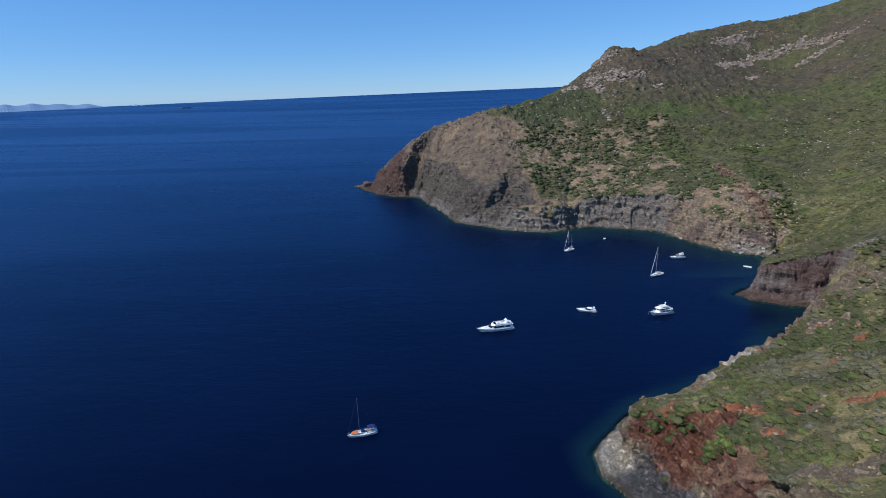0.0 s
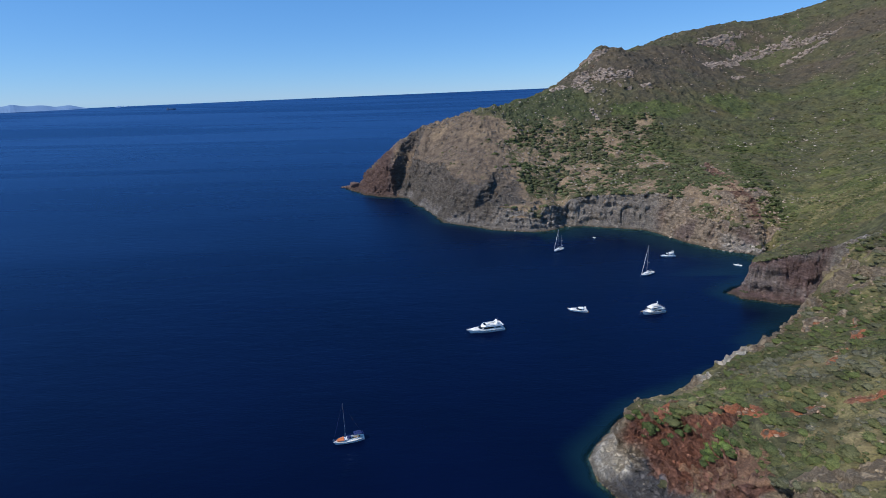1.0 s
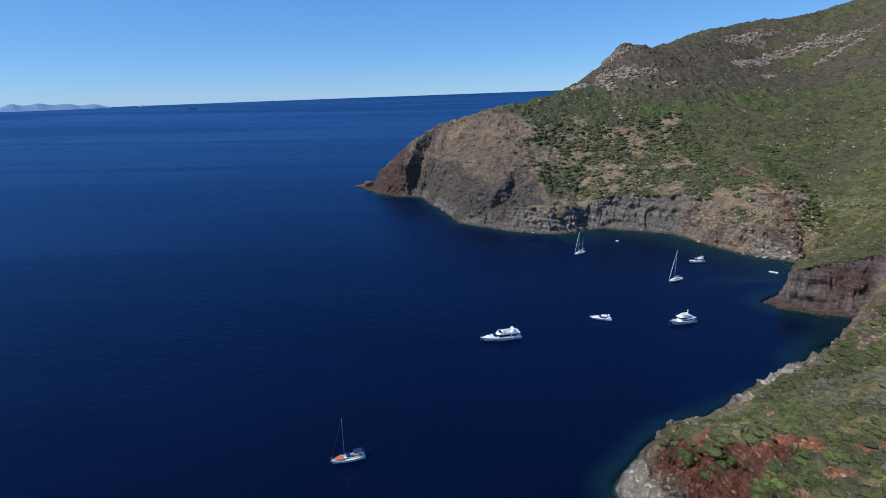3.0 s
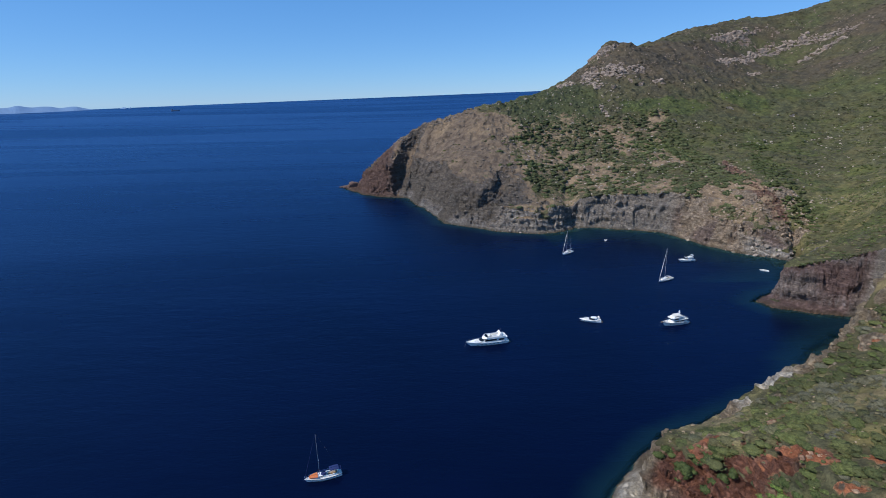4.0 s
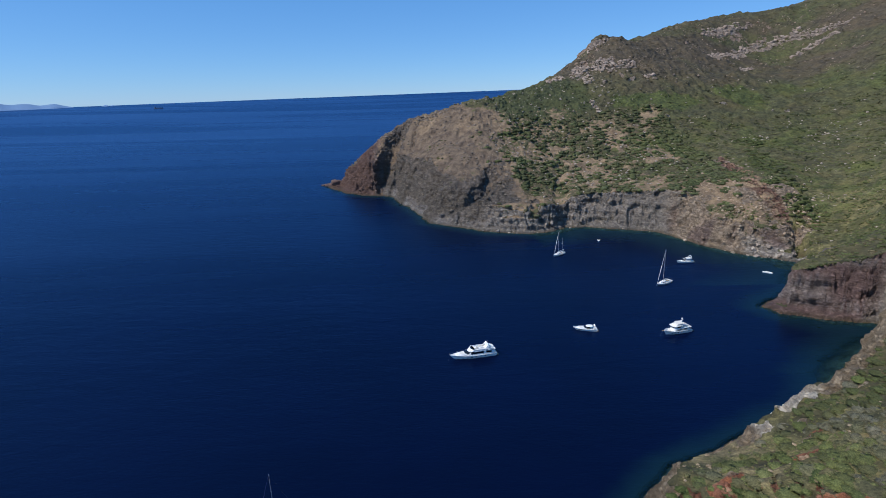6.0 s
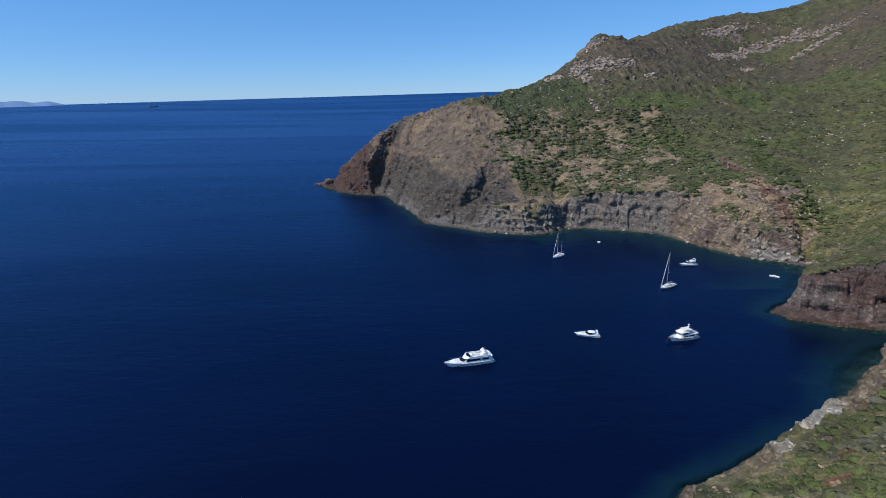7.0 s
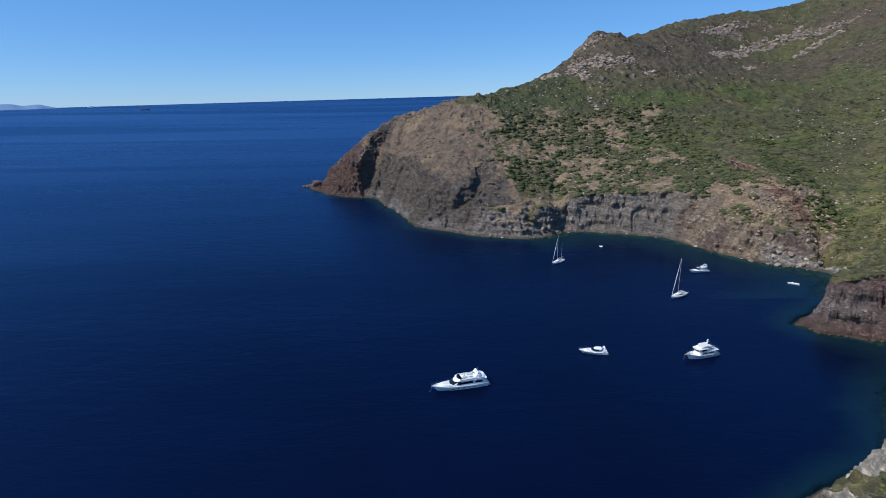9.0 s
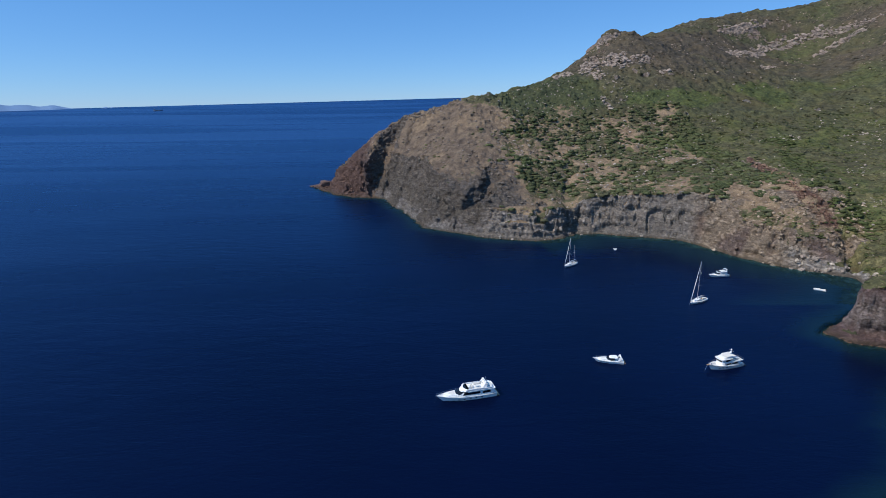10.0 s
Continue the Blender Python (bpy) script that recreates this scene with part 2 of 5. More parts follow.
def land_height(x, y):
    """The height of the ground, and metres inland."""
    loose = 2.0 + 1.8 * step(420, 520, y)
    wx = x + loose * fractal(x, y, 26, 3, 11) + 1.3 * fractal(x, y, 6, 2, 15)
    wy = y + loose * fractal(x, y, 26, 3, 21) + 1.3 * fractal(x, y, 6, 2, 25)
    d, steep, ledge_wide = shore_distance(wx, wy)
    base = lie(x, y) + 2.0 * fractal(x, y, 60, 4, 31) * step(5, 60, d) + 0.7 * fractal(x, y, 9, 3, 41) * step(0, 12, d)
    far = step(350, 750, y)
    base = base + far * 3.5 * fractal(x, y, 90, 5, 51) * step(20, 90, d)
    # ribs and runnels down the headland, and small outcrops on the hill
    ribs = np.abs(fractal(0.35 * x + 0.5 * y + 500, 1.1 * x - 0.25 * y, 22, 4, 55, 0.6))
    base = base - 8.0 * (0.22 - np.minimum(ribs, 0.35)) * far * step(8, 30, d) * (1 - step(95, 125, x))
    base = base + far * 1.6 * np.maximum(0, np.abs(fractal(x, y, 14, 3, 57)) - 0.18) * 4 * step(30, 80, d)
    # broken red ledges on the near point
    worn = np.exp(-(((x - 72) / 17) ** 2 + ((y - 136) / 23) ** 2) ** 2) + 0.6 * np.exp(-(((x - 140) / 22) ** 2 + ((y - 203) / 9) ** 2) ** 2)
    tread = base / 1.9 + 0.9 * fractal(x, y, 9, 3, 93)
    base = base + worn * (1.9 * (step(0.3, 0.7, tread - np.floor(tread)) - (tread - np.floor(tread))) + 0.8 * fractal(x, y, 4, 3, 95))
    for cx, cy, wide, tall in KNOBS:
        base = base + tall * np.exp(-(((x - cx) ** 2 + (y - cy) ** 2) / wide ** 2) ** 2)
    for line, half, deep in GULLIES:
        away, along = near_line(wx, wy, line)
        base = base - deep * np.exp(-np.abs(away / half) ** 3) * (1 - 0.5 * along)
    shelf = 1.2 + 0.8 * fractal(x, y, 12, 2, 61)
    cliff = np.where(d < ledge_wide, d * 1.25 / ledge_wide, 1.25 + (d - ledge_wide) * steep * 1.25) + shelf * step(0.5, 3, d) + 0.02 * np.maximum(d - 10, 0) ** 2
    # ledges on the cliffs
    band = 5.5
    part_of = cliff / band + 0.25 * fractal(x, y, 20, 2, 71)
    ledge = band * (np.floor(part_of) + step(0.25, 0.85, part_of - np.floor(part_of)))
    cliff = cliff + 0.55 * (ledge - cliff) * step(2.5, 4, cliff) * step(0.7, 1.2, steep)
    k = 2.0
    m = np.clip(0.5 + 0.5 * (base - cliff) / k, 0, 1)
    top = base * (1 - m) + cliff * m - k * m * (1 - m)
    shallow = np.exp(-(((x - 190) / 34) ** 2 + ((y - 255) / 28) ** 2)) + 0.9 * np.exp(-(((x - 160) / 24) ** 2 + ((y - 232) / 14) ** 2)) + np.exp(-(((x - 226) / 22) ** 2 + ((y - 356) / 22) ** 2))
    sea = -0.4 + np.maximum(d, -60) * (np.where(y < 235, 1.25, np.where((x > 80) & (y > 330), 0.30, 0.9)) * (1 - 0.75 * np.minimum(shallow, 1))) + 1.2 * fractal(x, y, 9, 3, 81) * step(0, -8, d)
    for cx, cy, rx, ry, turn, rise in SHOALS:
        c, s = math.cos(radians(turn)), math.sin(radians(turn))
        sea = np.maximum(sea, -0.5 - 4 * rise + 4 * rise * np.exp(-((((x - cx) * c + (y - cy) * s) / rx) ** 2 + (((y - cy) * c - (x - cx) * s) / ry) ** 2)) + 0.5 * fractal(x, y, 4, 3, 91))
    return np.where(d > 0, np.maximum(top, 0.15), np.minimum(sea, -0.25)), d


# ---- materials ----
class Nodes:
    """A node material, written line by line."""

    def __init__(self, name):
        self.material = bpy.data.materials.new(name)
        self.material.use_nodes = True
        self.tree = self.material.node_tree
        self.shader = self.tree.nodes["Principled BSDF"]
        self.out = self.tree.nodes["Material Output"]

    def put(self, socket, value):
        if isinstance(value, bpy.types.NodeSocket):
            self.tree.links.new(value, socket)
        else:
            socket.default_value = value

    def node(self, kind, out=0, settings=(), **inputs):
        n = self.tree.nodes.new("ShaderNode" + kind)
        for key, value in dict(settings).items():
            setattr(n, key, value)
        for key, value in inputs.items():
            self.put(n.inputs[int(key[1:])] if key[0] == "_" and key[1:].isdigit() else n.inputs[key.replace("_", " ")], value)
        return n.outputs[out]

    def math(self, op, a, b=0.0, c=0.0):
        return self.node("Math", 0, {"operation": op}, _0=a, _1=b, _2=c)

    def noise(self, at, scale, detail=4.0, rough=0.55, warp=0.0):
        return self.node("TexNoise", 0, Vector=at, Scale=scale, Detail=detail, Roughness=rough, Distortion=warp)

    def ramp(self, value, low, high, to_low=0.0, to_high=1.0):
        return self.node("MapRange", 0, {"interpolation_type": "SMOOTHSTEP"}, Value=value, From_Min=low, From_Max=high, To_Min=to_low, To_Max=to_high)

    def mix(self, f, a, b, how="MIX"):
        return self.node("Mix", 2, {"data_type": "RGBA", "blend_type": how}, _0=f, _6=a, _7=b)

    def attribute(self, name, out=0):
        return self.node("Attribute", out, {"attribute_name": name})

    def bump(self, height, distance, strength=1.0, normal=None):
        n = self.tree.nodes.new("ShaderNodeBump")
        n.inputs["Strength"].default_value, n.inputs["Distance"].default_value = strength, distance
        self.tree.links.new(height, n.inputs["Height"])
        if normal:
            self.tree.links.new(normal, n.inputs["Normal"])
        return n.outputs[0]

    def set(self, **inputs):
        for key, value in inputs.items():
            self.put(self.shader.inputs[key.replace("_", " ")], value)
        return self.material


def plain(name, colour, rough=0.5, metal=0.0, grain=0.12, scale=3.0):
    """Paint, cloth or metal with faint unevenness and wear."""
    m = Nodes(name)
    at = m.node("TexCoord", 3)
    uneven = m.math("MULTIPLY_ADD", m.noise(at, scale, 5), grain * 2, 1 - grain)
    tone = m.mix(1.0, (*colour, 1), m.node("CombineColor", 0, _0=uneven, _1=uneven, _2=uneven), "MULTIPLY")
    return m.set(Base_Color=tone, Metallic=metal, Roughness=m.ramp(m.noise(at, scale * 2.3, 3), 0.3, 0.7, rough * 0.8, min(1, rough * 1.2)))


def ground_material():
    """Bare rock, earth and low scrub; what lies where comes from the lie of the land."""
    m = Nodes("land")
    at = m.node("NewGeometry", 0)
    cover = m.node("SeparateColor", 0, Color=m.attribute("cover")).node
    stone, earth, plants = m.attribute("stone"), m.attribute("earth"), m.attribute("plants")
    fine, mid, wide = m.noise(at, 1.7, 6, 0.65), m.noise(at, 0.35, 6, 0.6), m.noise(at, 0.05, 4)
    # earth with pebbles and paler crusts
    pebble = m.node("TexVoronoi", 0, Vector=at, Scale=0.8)
    broad = m.noise(at, 0.13, 5, 0.65)
    soil = m.mix(m.ramp(fine, 0.35, 0.7), m.mix(1.0, earth, (0.62, 0.6, 0.58, 1), "MULTIPLY"), m.mix(1.0, earth, (1.25, 1.22, 1.18, 1), "MULTIPLY"))
    soil = m.mix(m.ramp(broad, 0.36, 0.66), m.mix(1.0, soil, (0.68, 0.66, 0.66, 1), "MULTIPLY"), m.mix(1.0, soil, (1.2, 1.18, 1.12, 1), "MULTIPLY"))
    soil = m.mix(m.ramp(pebble, 0.2, 0.12, 0, 0.4), soil, m.mix(0.6, stone, earth))
    # low plants, broken up
    leaf = m.mix(m.ramp(fine, 0.3, 0.72), m.mix(1.0, plants, (0.6, 0.61, 0.6, 1), "MULTIPLY"), m.mix(1.0, plants, (1.25, 1.22, 1.14, 1), "MULTIPLY"))
    leaf = m.mix(m.ramp(broad, 0.35, 0.68), m.mix(1.0, leaf, (0.72, 0.72, 0.75, 1), "MULTIPLY"), m.mix(1.0, leaf, (1.18, 1.15, 1.08, 1), "MULTIPLY"))
    leaf = m.mix(m.ramp(mid, 0.38, 0.62), m.mix(1.0, leaf, (0.68, 0.69, 0.68, 1), "MULTIPLY"), m.mix(1.0, leaf, (1.24, 1.22, 1.15, 1), "MULTIPLY"))
    leaf = m.mix(m.ramp(wide, 0.4, 0.65, 0, 0.4), leaf, m.mix(1.0, plants, (1.2, 1.05, 0.75, 1), "MULTIPLY"))
    green = m.math("ADD", cover.outputs[0], m.math("MULTIPLY_ADD", mid, 1.5, -0.75))
    green = m.math("ADD", green, m.math("MULTIPLY_ADD", fine, 0.7, -0.35))
    top = m.mix(m.ramp(green, 0.38, 0.62), soil, leaf)
    # rock: beds that lie nearly flat, upright joints, lichen
    turned = m.node("Mapping", 0, Vector=at, Scale=(0.5, 0.5, 2.2), Rotation=(0.12, -0.1, 0))
    beds = m.noise(turned, 0.45, 6, 0.65, 0.6)
    face = m.mix(m.ramp(beds, 0.33, 0.68), m.mix(1.0, stone, (0.68, 0.66, 0.66, 1), "MULTIPLY"), m.mix(1.0, stone, (1.16, 1.14, 1.1, 1), "MULTIPLY"))
    face = m.mix(m.ramp(mid, 0.5, 0.72, 0, 0.45), face, m.mix(0.5, stone, earth))
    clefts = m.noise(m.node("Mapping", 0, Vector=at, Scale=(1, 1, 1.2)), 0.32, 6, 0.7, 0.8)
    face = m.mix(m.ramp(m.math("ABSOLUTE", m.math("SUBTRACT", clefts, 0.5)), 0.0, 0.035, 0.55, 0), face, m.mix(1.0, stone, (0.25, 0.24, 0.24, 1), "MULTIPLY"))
    bare = m.math("ADD", cover.outputs[1], m.math("MULTIPLY_ADD", mid, 0.9, -0.45))
    bare = m.ramp(bare, 0.4, 0.6)
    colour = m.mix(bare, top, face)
    # the wet, weed-dark band at the waterline
    wet = m.ramp(m.math("ADD", m.node("SeparateXYZ", 2, _0=at), m.math("MULTIPLY", mid, 1.6)), 1.2, 3.0, 1, 0)
    wet = m.math("MULTIPLY", wet, m.ramp(m.node("SeparateXYZ", 2, _0=at), -0.6, 0.0))
    colour = m.mix(m.math("MULTIPLY", wet, 0.6), colour, (0.085, 0.06, 0.032, 1))
    rough_relief = m.math("ADD", m.math("MULTIPLY", beds, 0.9), m.math("MULTIPLY", m.ramp(m.math("ABSOLUTE", m.math("SUBTRACT", clefts, 0.5)), 0, 0.09), 0.6))
    relief = m.node("Mix", 0, {"data_type": "FLOAT"}, _0=bare, _2=m.math("MULTIPLY_ADD", broad, 1.6, m.math("MULTIPLY_ADD", fine, 0.5, mid)), _3=m.math("MULTIPLY_ADD", fine, 0.5, m.math("MULTIPLY", rough_relief, 1.5)))
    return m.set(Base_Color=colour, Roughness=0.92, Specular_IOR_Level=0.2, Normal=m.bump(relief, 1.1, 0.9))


def water_material():
    """Deep clear sea: a rippled gloss over dark blue, ruffled in lanes by the wind, through which shallow ground shows."""
    m = Nodes("sea")
    at = m.node("NewGeometry", 0)
    deep = m.attribute("depth", 2)
    drift = m.noise(at, 0.012, 3)
    body = m.mix(m.ramp(drift, 0.35, 0.65), (0.0008, 0.0024, 0.0155, 1), (0.0010, 0.0030, 0.0200, 1))
    body = m.mix(m.ramp(deep, 0.3, 15), (0.0045, 0.0190, 0.0265, 1), body)
    swell = m.node("Mapping", 0, Vector=at, Rotation=(0, 0, 0.5), Scale=(0.35, 1.0, 1.0))
    waves = m.math("ADD", m.noise(swell, 0.16, 6, 0.62, 0.4), m.math("MULTIPLY", m.noise(swell, 1.1, 4), 0.25))
    lanes = m.noise(m.node("Mapping", 0, Vector=at, Rotation=(0, 0, -0.12), Scale=(0.16, 1.0, 1.0)), 0.0026, 4, 0.5, 0.9)
    gusts = m.noise(m.node("Mapping", 0, Vector=at, Rotation=(0, 0, 0.35), Scale=(0.22, 1.0, 1.0)), 0.022, 5, 0.6, 0.8)
    calm = m.math("ADD", m.ramp(lanes, 0.34, 0.66, 0.0, 0.8), m.ramp(gusts, 0.3, 0.7, 0.0, 0.2))
    normal = m.bump(m.math("MULTIPLY", waves, m.math("MULTIPLY_ADD", calm, 0.35, 0.7)), 0.9, 0.34)
    depth_colour = m.node("BsdfDiffuse", 0, Color=body, Normal=normal)
    # the higher sky's blue, mirrored by wave slopes, is put into the gloss colour
    gloss = m.node("BsdfGlossy", 0, Color=(0.33, 0.64, 1.0, 1), Roughness=m.math("MULTIPLY_ADD", calm, 0.08, 0.235), Normal=normal)
    share = m.math("MULTIPLY", m.math("POWER", m.node("Fresnel", 0, IOR=1.333, Normal=normal), 0.84), m.math("MULTIPLY_ADD", calm, 0.15, 0.40))
    surface = m.node("MixShader", 0, _0=share, _1=depth_colour, _2=gloss)
    clear = m.node("BsdfTransparent", 0, Color=(0.44, 0.70, 0.76, 1))
    see = m.node("MixShader", 0, _0=m.ramp(deep, 0.0, 4.0, 0.15, 1.0), _1=clear, _2=surface)
    m.tree.links.new(see, m.out.inputs[0])
    m.tree.nodes.remove(m.shader)
    return m.material


def plant_material(name):
    m = Nodes(name)
    tone = m.attribute("plants")
    at = m.node("NewGeometry", 0)
    speck = m.noise(at, 3.4, 5, 0.75)
    colour = m.mix(m.ramp(speck, 0.34, 0.66), m.mix(1.0, tone, (0.55, 0.58, 0.57, 1), "MULTIPLY"), m.mix(1.0, tone, (1.35, 1.3, 1.22, 1), "MULTIPLY"))
    return m.set(Base_Color=colour, Roughness=0.85, Specular_IOR_Level=0.1, Normal=m.bump(m.noise(at, 5.0, 3), 0.25, 0.8))


LAND_STUFF, SEA_STUFF, SCRUB_STUFF = ground_material(), water_material(), plant_material("scrub")


def mesh_from(name, verts, faces, material, smooth=True):
    """One mesh from arrays of corners and of four-sided or three-sided faces."""
    me = bpy.data.meshes.new(name)
    n, sides = faces.shape
    me.vertices.add(len(verts)), me.loops.add(n * sides), me.polygons.add(n)
    me.vertices.foreach_set("co", np.ascontiguousarray(verts, np.float32).ravel())
    me.loops.foreach_set("vertex_index", np.ascontiguousarray(faces, np.int32).ravel())
    me.polygons.foreach_set("loop_start", np.arange(0, n * sides, sides, dtype=np.int32))
    me.polygons.foreach_set("use_smooth", np.full(n, smooth))
    me.update(calc_edges=True)
    me.materials.append(material)
    return me


def tint(me, name, rgb):
    a = me.attributes.new(name, "FLOAT_COLOR", "POINT")
    a.data.foreach_set("color", np.column_stack([rgb, np.ones(len(rgb))]).astype(np.float32).ravel())


# ---- what covers the land ----
def blend(a, b, f):
    return a + (np.asarray(b) - a) * f[:, None]


def within(x, y, cx, cy, rx, ry, turn=0.0, ragged=0.35, seed=0, size=None):
    """1 inside an uneven oval patch, 0 outside."""
    c, s = math.cos(radians(turn)), math.sin(radians(turn))
    u, v = ((x - cx) * c + (y - cy) * s) / rx, ((y - cy) * c - (x - cx) * s) / ry
    r, out = np.hypot(u, v), np.zeros(np.shape(x))
    about = r < 1.05 + ragged
    if about.any():
        out[about] = 1 - step(0.8, 1.05, r[about] + ragged * fractal(x[about], y[about], size or 0.5 * min(rx, ry) + 2, 4, seed))
    return out


# Bare red earth and rock on the near slope: x, y, half width, half length, turn.
RED_PATCHES = [(82, 136, 9, 3.6, -24), (74, 144, 5, 2.2, -50), (69, 152, 5, 2, -60), (74, 157, 6, 2.4, 20), (66, 139, 7, 3, -70), (97, 128, 5, 1.6, -30), (108, 124, 5, 1.8, -30), (118, 149, 5, 2, 40), (126, 157, 6, 2.2, 45),
               (147, 178, 4, 1.5, 45), (141, 191, 6, 2.4, 30), (139, 167, 6, 2, 50), (102, 171, 5, 1.5, 30), (92, 160, 5, 1.6, 20), (86, 124, 3, 1.4, -30)]
# Dull red-brown rock and rubble on the point.
RUSTY = [(69, 131, 17, 8, -75), (77, 119, 7, 4.5, 10), (66, 146, 9, 5, -60), (72, 112, 7, 5, 0)]
# Bare rock and crags: x, y, half sizes, turn.
CRAGS = [(222, 807, 18, 9, 0), (188, 745, 11, 34, 0), (214, 747, 20, 18, 0), (245, 742, 16, 9, 0), (265, 716, 8, 4, 0), (186, 662, 4, 16, 10), (156, 748, 10, 12, 0), (404, 832, 34, 8, 41), (450, 870, 40, 9, 41), (508, 897, 50, 9, 6),
         (565, 882, 45, 9, -28), (548, 850, 40, 7, 5), (450, 920, 50, 9, 20), (446, 584, 9, 5, 0), (420, 790, 24, 4, 40)]
NEAR_ROCKS = [(137, 205, 21, 8, 38), (56, 152, 8, 15, 0), (60, 140, 6, 8, 0), (113, 193, 9, 5, 30), (168, 215, 9, 6, 40), (173, 236, 9, 6, 50), (90, 99, 8, 4, 10), (82, 103, 6, 3, -20), (96, 184, 6, 3, 35), (152, 211, 10, 4, 40), (176, 196, 8, 3, 30), (64, 142, 7, 3, -60), (74, 126, 5, 2.5, -40)]


# The line of a bed of red rock above the stony beach.
RED_OUTCROP = [(253, 515), (246, 483), (247, 462), (238, 430), (241, 416), (242, 405)]


def crag_cover(x, y):
    out = np.zeros(len(x))
    for k, (cx, cy, rx, ry, turn) in enumerate(CRAGS):
        out = np.maximum(out, within(x, y, cx, cy, rx, ry, turn, 0.6, 180 + k, 7))
    return out


def covering(x, y, z, d, slope):
    """Cover (green, bare rock) and the colours of stone, earth and plants at each place."""
    n = len(x)
    big, mid, small = fractal(x, y, 120, 4, 101), fractal(x, y, 30, 4, 111), fractal(x, y, 8, 3, 121)
    near = 1 - step(250, 270, y + 0.1 * (x - 180))
    tip = (1 - step(-72, -48, x + 8 * mid)) * step(560, 600, y)
    brown = (1 - step(40, 104, x + 44 * mid + 10 * small + 0.10 * (y - 560))) * step(470, 480, y) * (1 - step(88, 98, z - 0.05 * (x - 20) + 4 * mid)) * (1 - tip)
    soil_slope = step(430, 445, y) * (1 - brown) * (1 - tip) * (1 - step(210, 238, x - 0.12 * (y - 500) + 12 * mid)) * (1 - step(74, 94, z + 10 * mid))
    high = step(95, 150, z + 18 * big + 10 * mid) * step(500, 650, y)
    red_head = (within(x, y, 196, 296, 34, 20, 10, 0.2, 131)) * (1 - near)
    right_cliff = step(178, 190, x) * step(335, 352, y) * (1 - step(480, 500, y)) * (1 - step(44, 56, z)) * (1 - step(236, 252, x - 0.4 * (y - 400)))

    rubble = within(x, y, 224, 420, 46, 40, -30, 0.35, 141, 14) * step(335, 352, y)
    outcrop = (1 - step(3, 9, near_line(x, y, RED_OUTCROP)[0] + 6 * small)) * step(380, 390, y)
    crags = crag_cover(x, y)
    stone = np.tile((0.36, 0.32, 0.28), (n, 1))
    stone = blend(stone, (0.200, 0.170, 0.145), brown)
    stone = blend(stone, (0.185, 0.16, 0.135), brown * (1 - step(18, 46, z + 16 * mid + 6 * small)))
    stone = blend(stone, (0.335, 0.305, 0.28), brown * (1 - step(4, 10, z + 4 * small)) * step(-0.4, 0.2, mid))
    stone = blend(stone, (0.185, 0.118, 0.098), tip)
    stone = blend(stone, (0.42, 0.335, 0.25), right_cliff * step(-0.5, 0.3, mid))
    stone = blend(stone, (0.27, 0.17, 0.13), right_cliff * step(0.0, 0.4, fractal(x, y, 22, 3, 137)))
    stone = blend(stone, (0.41, 0.32, 0.235), rubble)
    stone = blend(stone, (0.25, 0.185, 0.158), right_cliff * step(0.0, 0.35, fractal(x, y, 16, 3, 139)) * (1 - step(13, 22, z + 4 * small)))
    stone = blend(stone, (0.45, 0.40, 0.345), (1 - step(5, 9, d)) * step(206, 212, x) * step(335, 345, y) * (1 - step(400, 410, y)))
    stone = blend(stone, (0.25, 0.145, 0.105), outcrop)
    stone = blend(stone, (0.235, 0.158, 0.145), red_head)
    stone = blend(stone, (0.33, 0.275, 0.255), red_head * step(0.0, 0.4, noise3(x / 20, y / 20, z / 4, 147)))
    stone = blend(stone, (0.40, 0.30, 0.235), high)
    stone = blend(stone, (0.37, 0.305, 0.255), crags)
    stone = blend(stone, (0.35, 0.275, 0.19), near)
    pale = near * np.maximum((1 - step(5, 8.5, z + 3 * small)) * step(138, 148, y + 4 * mid) * (1 - step(58, 64, x + 3 * mid)), within(x, y, 108, 191, 15, 8, 32, 0.3, 135))
    stone = blend(stone, (0.70, 0.63, 0.52), pale * step(-0.5, 0.1, small + mid))
    dark = near * (1 - step(141, 150, y + 4 * mid)) * (1 - step(11, 15, z + 3 * small))
    stone = blend(stone, (0.165, 0.16, 0.165), dark)

    earth = np.tile((0.285, 0.212, 0.142), (n, 1))
    earth = blend(earth, (0.185, 0.142, 0.106), brown * step(0.6, 0.0, fractal(x, y, 40, 3, 133)))
    earth = blend(earth, (0.18, 0.115, 0.085), tip)
    earth = blend(earth, (0.25, 0.19, 0.15), high)
    earth = blend(earth, (0.32, 0.25, 0.155), near)
    red = np.zeros(n)
    for k, (cx, cy, rx, ry, turn) in enumerate(RED_PATCHES):
        red = np.maximum(red, within(x, y, cx, cy, rx, ry, turn, 0.45, 140 + k))
    rusty = np.zeros(n)
    for k, (cx, cy, rx, ry, turn) in enumerate(RUSTY):
        rusty = np.maximum(rusty, within(x, y, cx, cy, rx, ry, turn, 0.4, 230 + k, 4))
    earth = blend(earth, (0.225, 0.135, 0.09), rusty * near)
    earth = blend(earth, (0.335, 0.13, 0.068), red * near)
    earth = blend(earth, (0.215, 0.10, 0.066), red * near * step(0.05, 0.5, small + 0.5 * mid))
    stone = blend(stone, (0.28, 0.145, 0.104), near * rusty)
    stone = blend(stone, (0.26, 0.115, 0.075), near * within(x, y, 70, 144, 19, 14, -46, 0.3, 139) * step(9, 12, z + 2 * small))
    earth = blend(earth, (0.28, 0.15, 0.12), red_head)

    plants = np.tile((0.100, 0.103, 0.056), (n, 1))
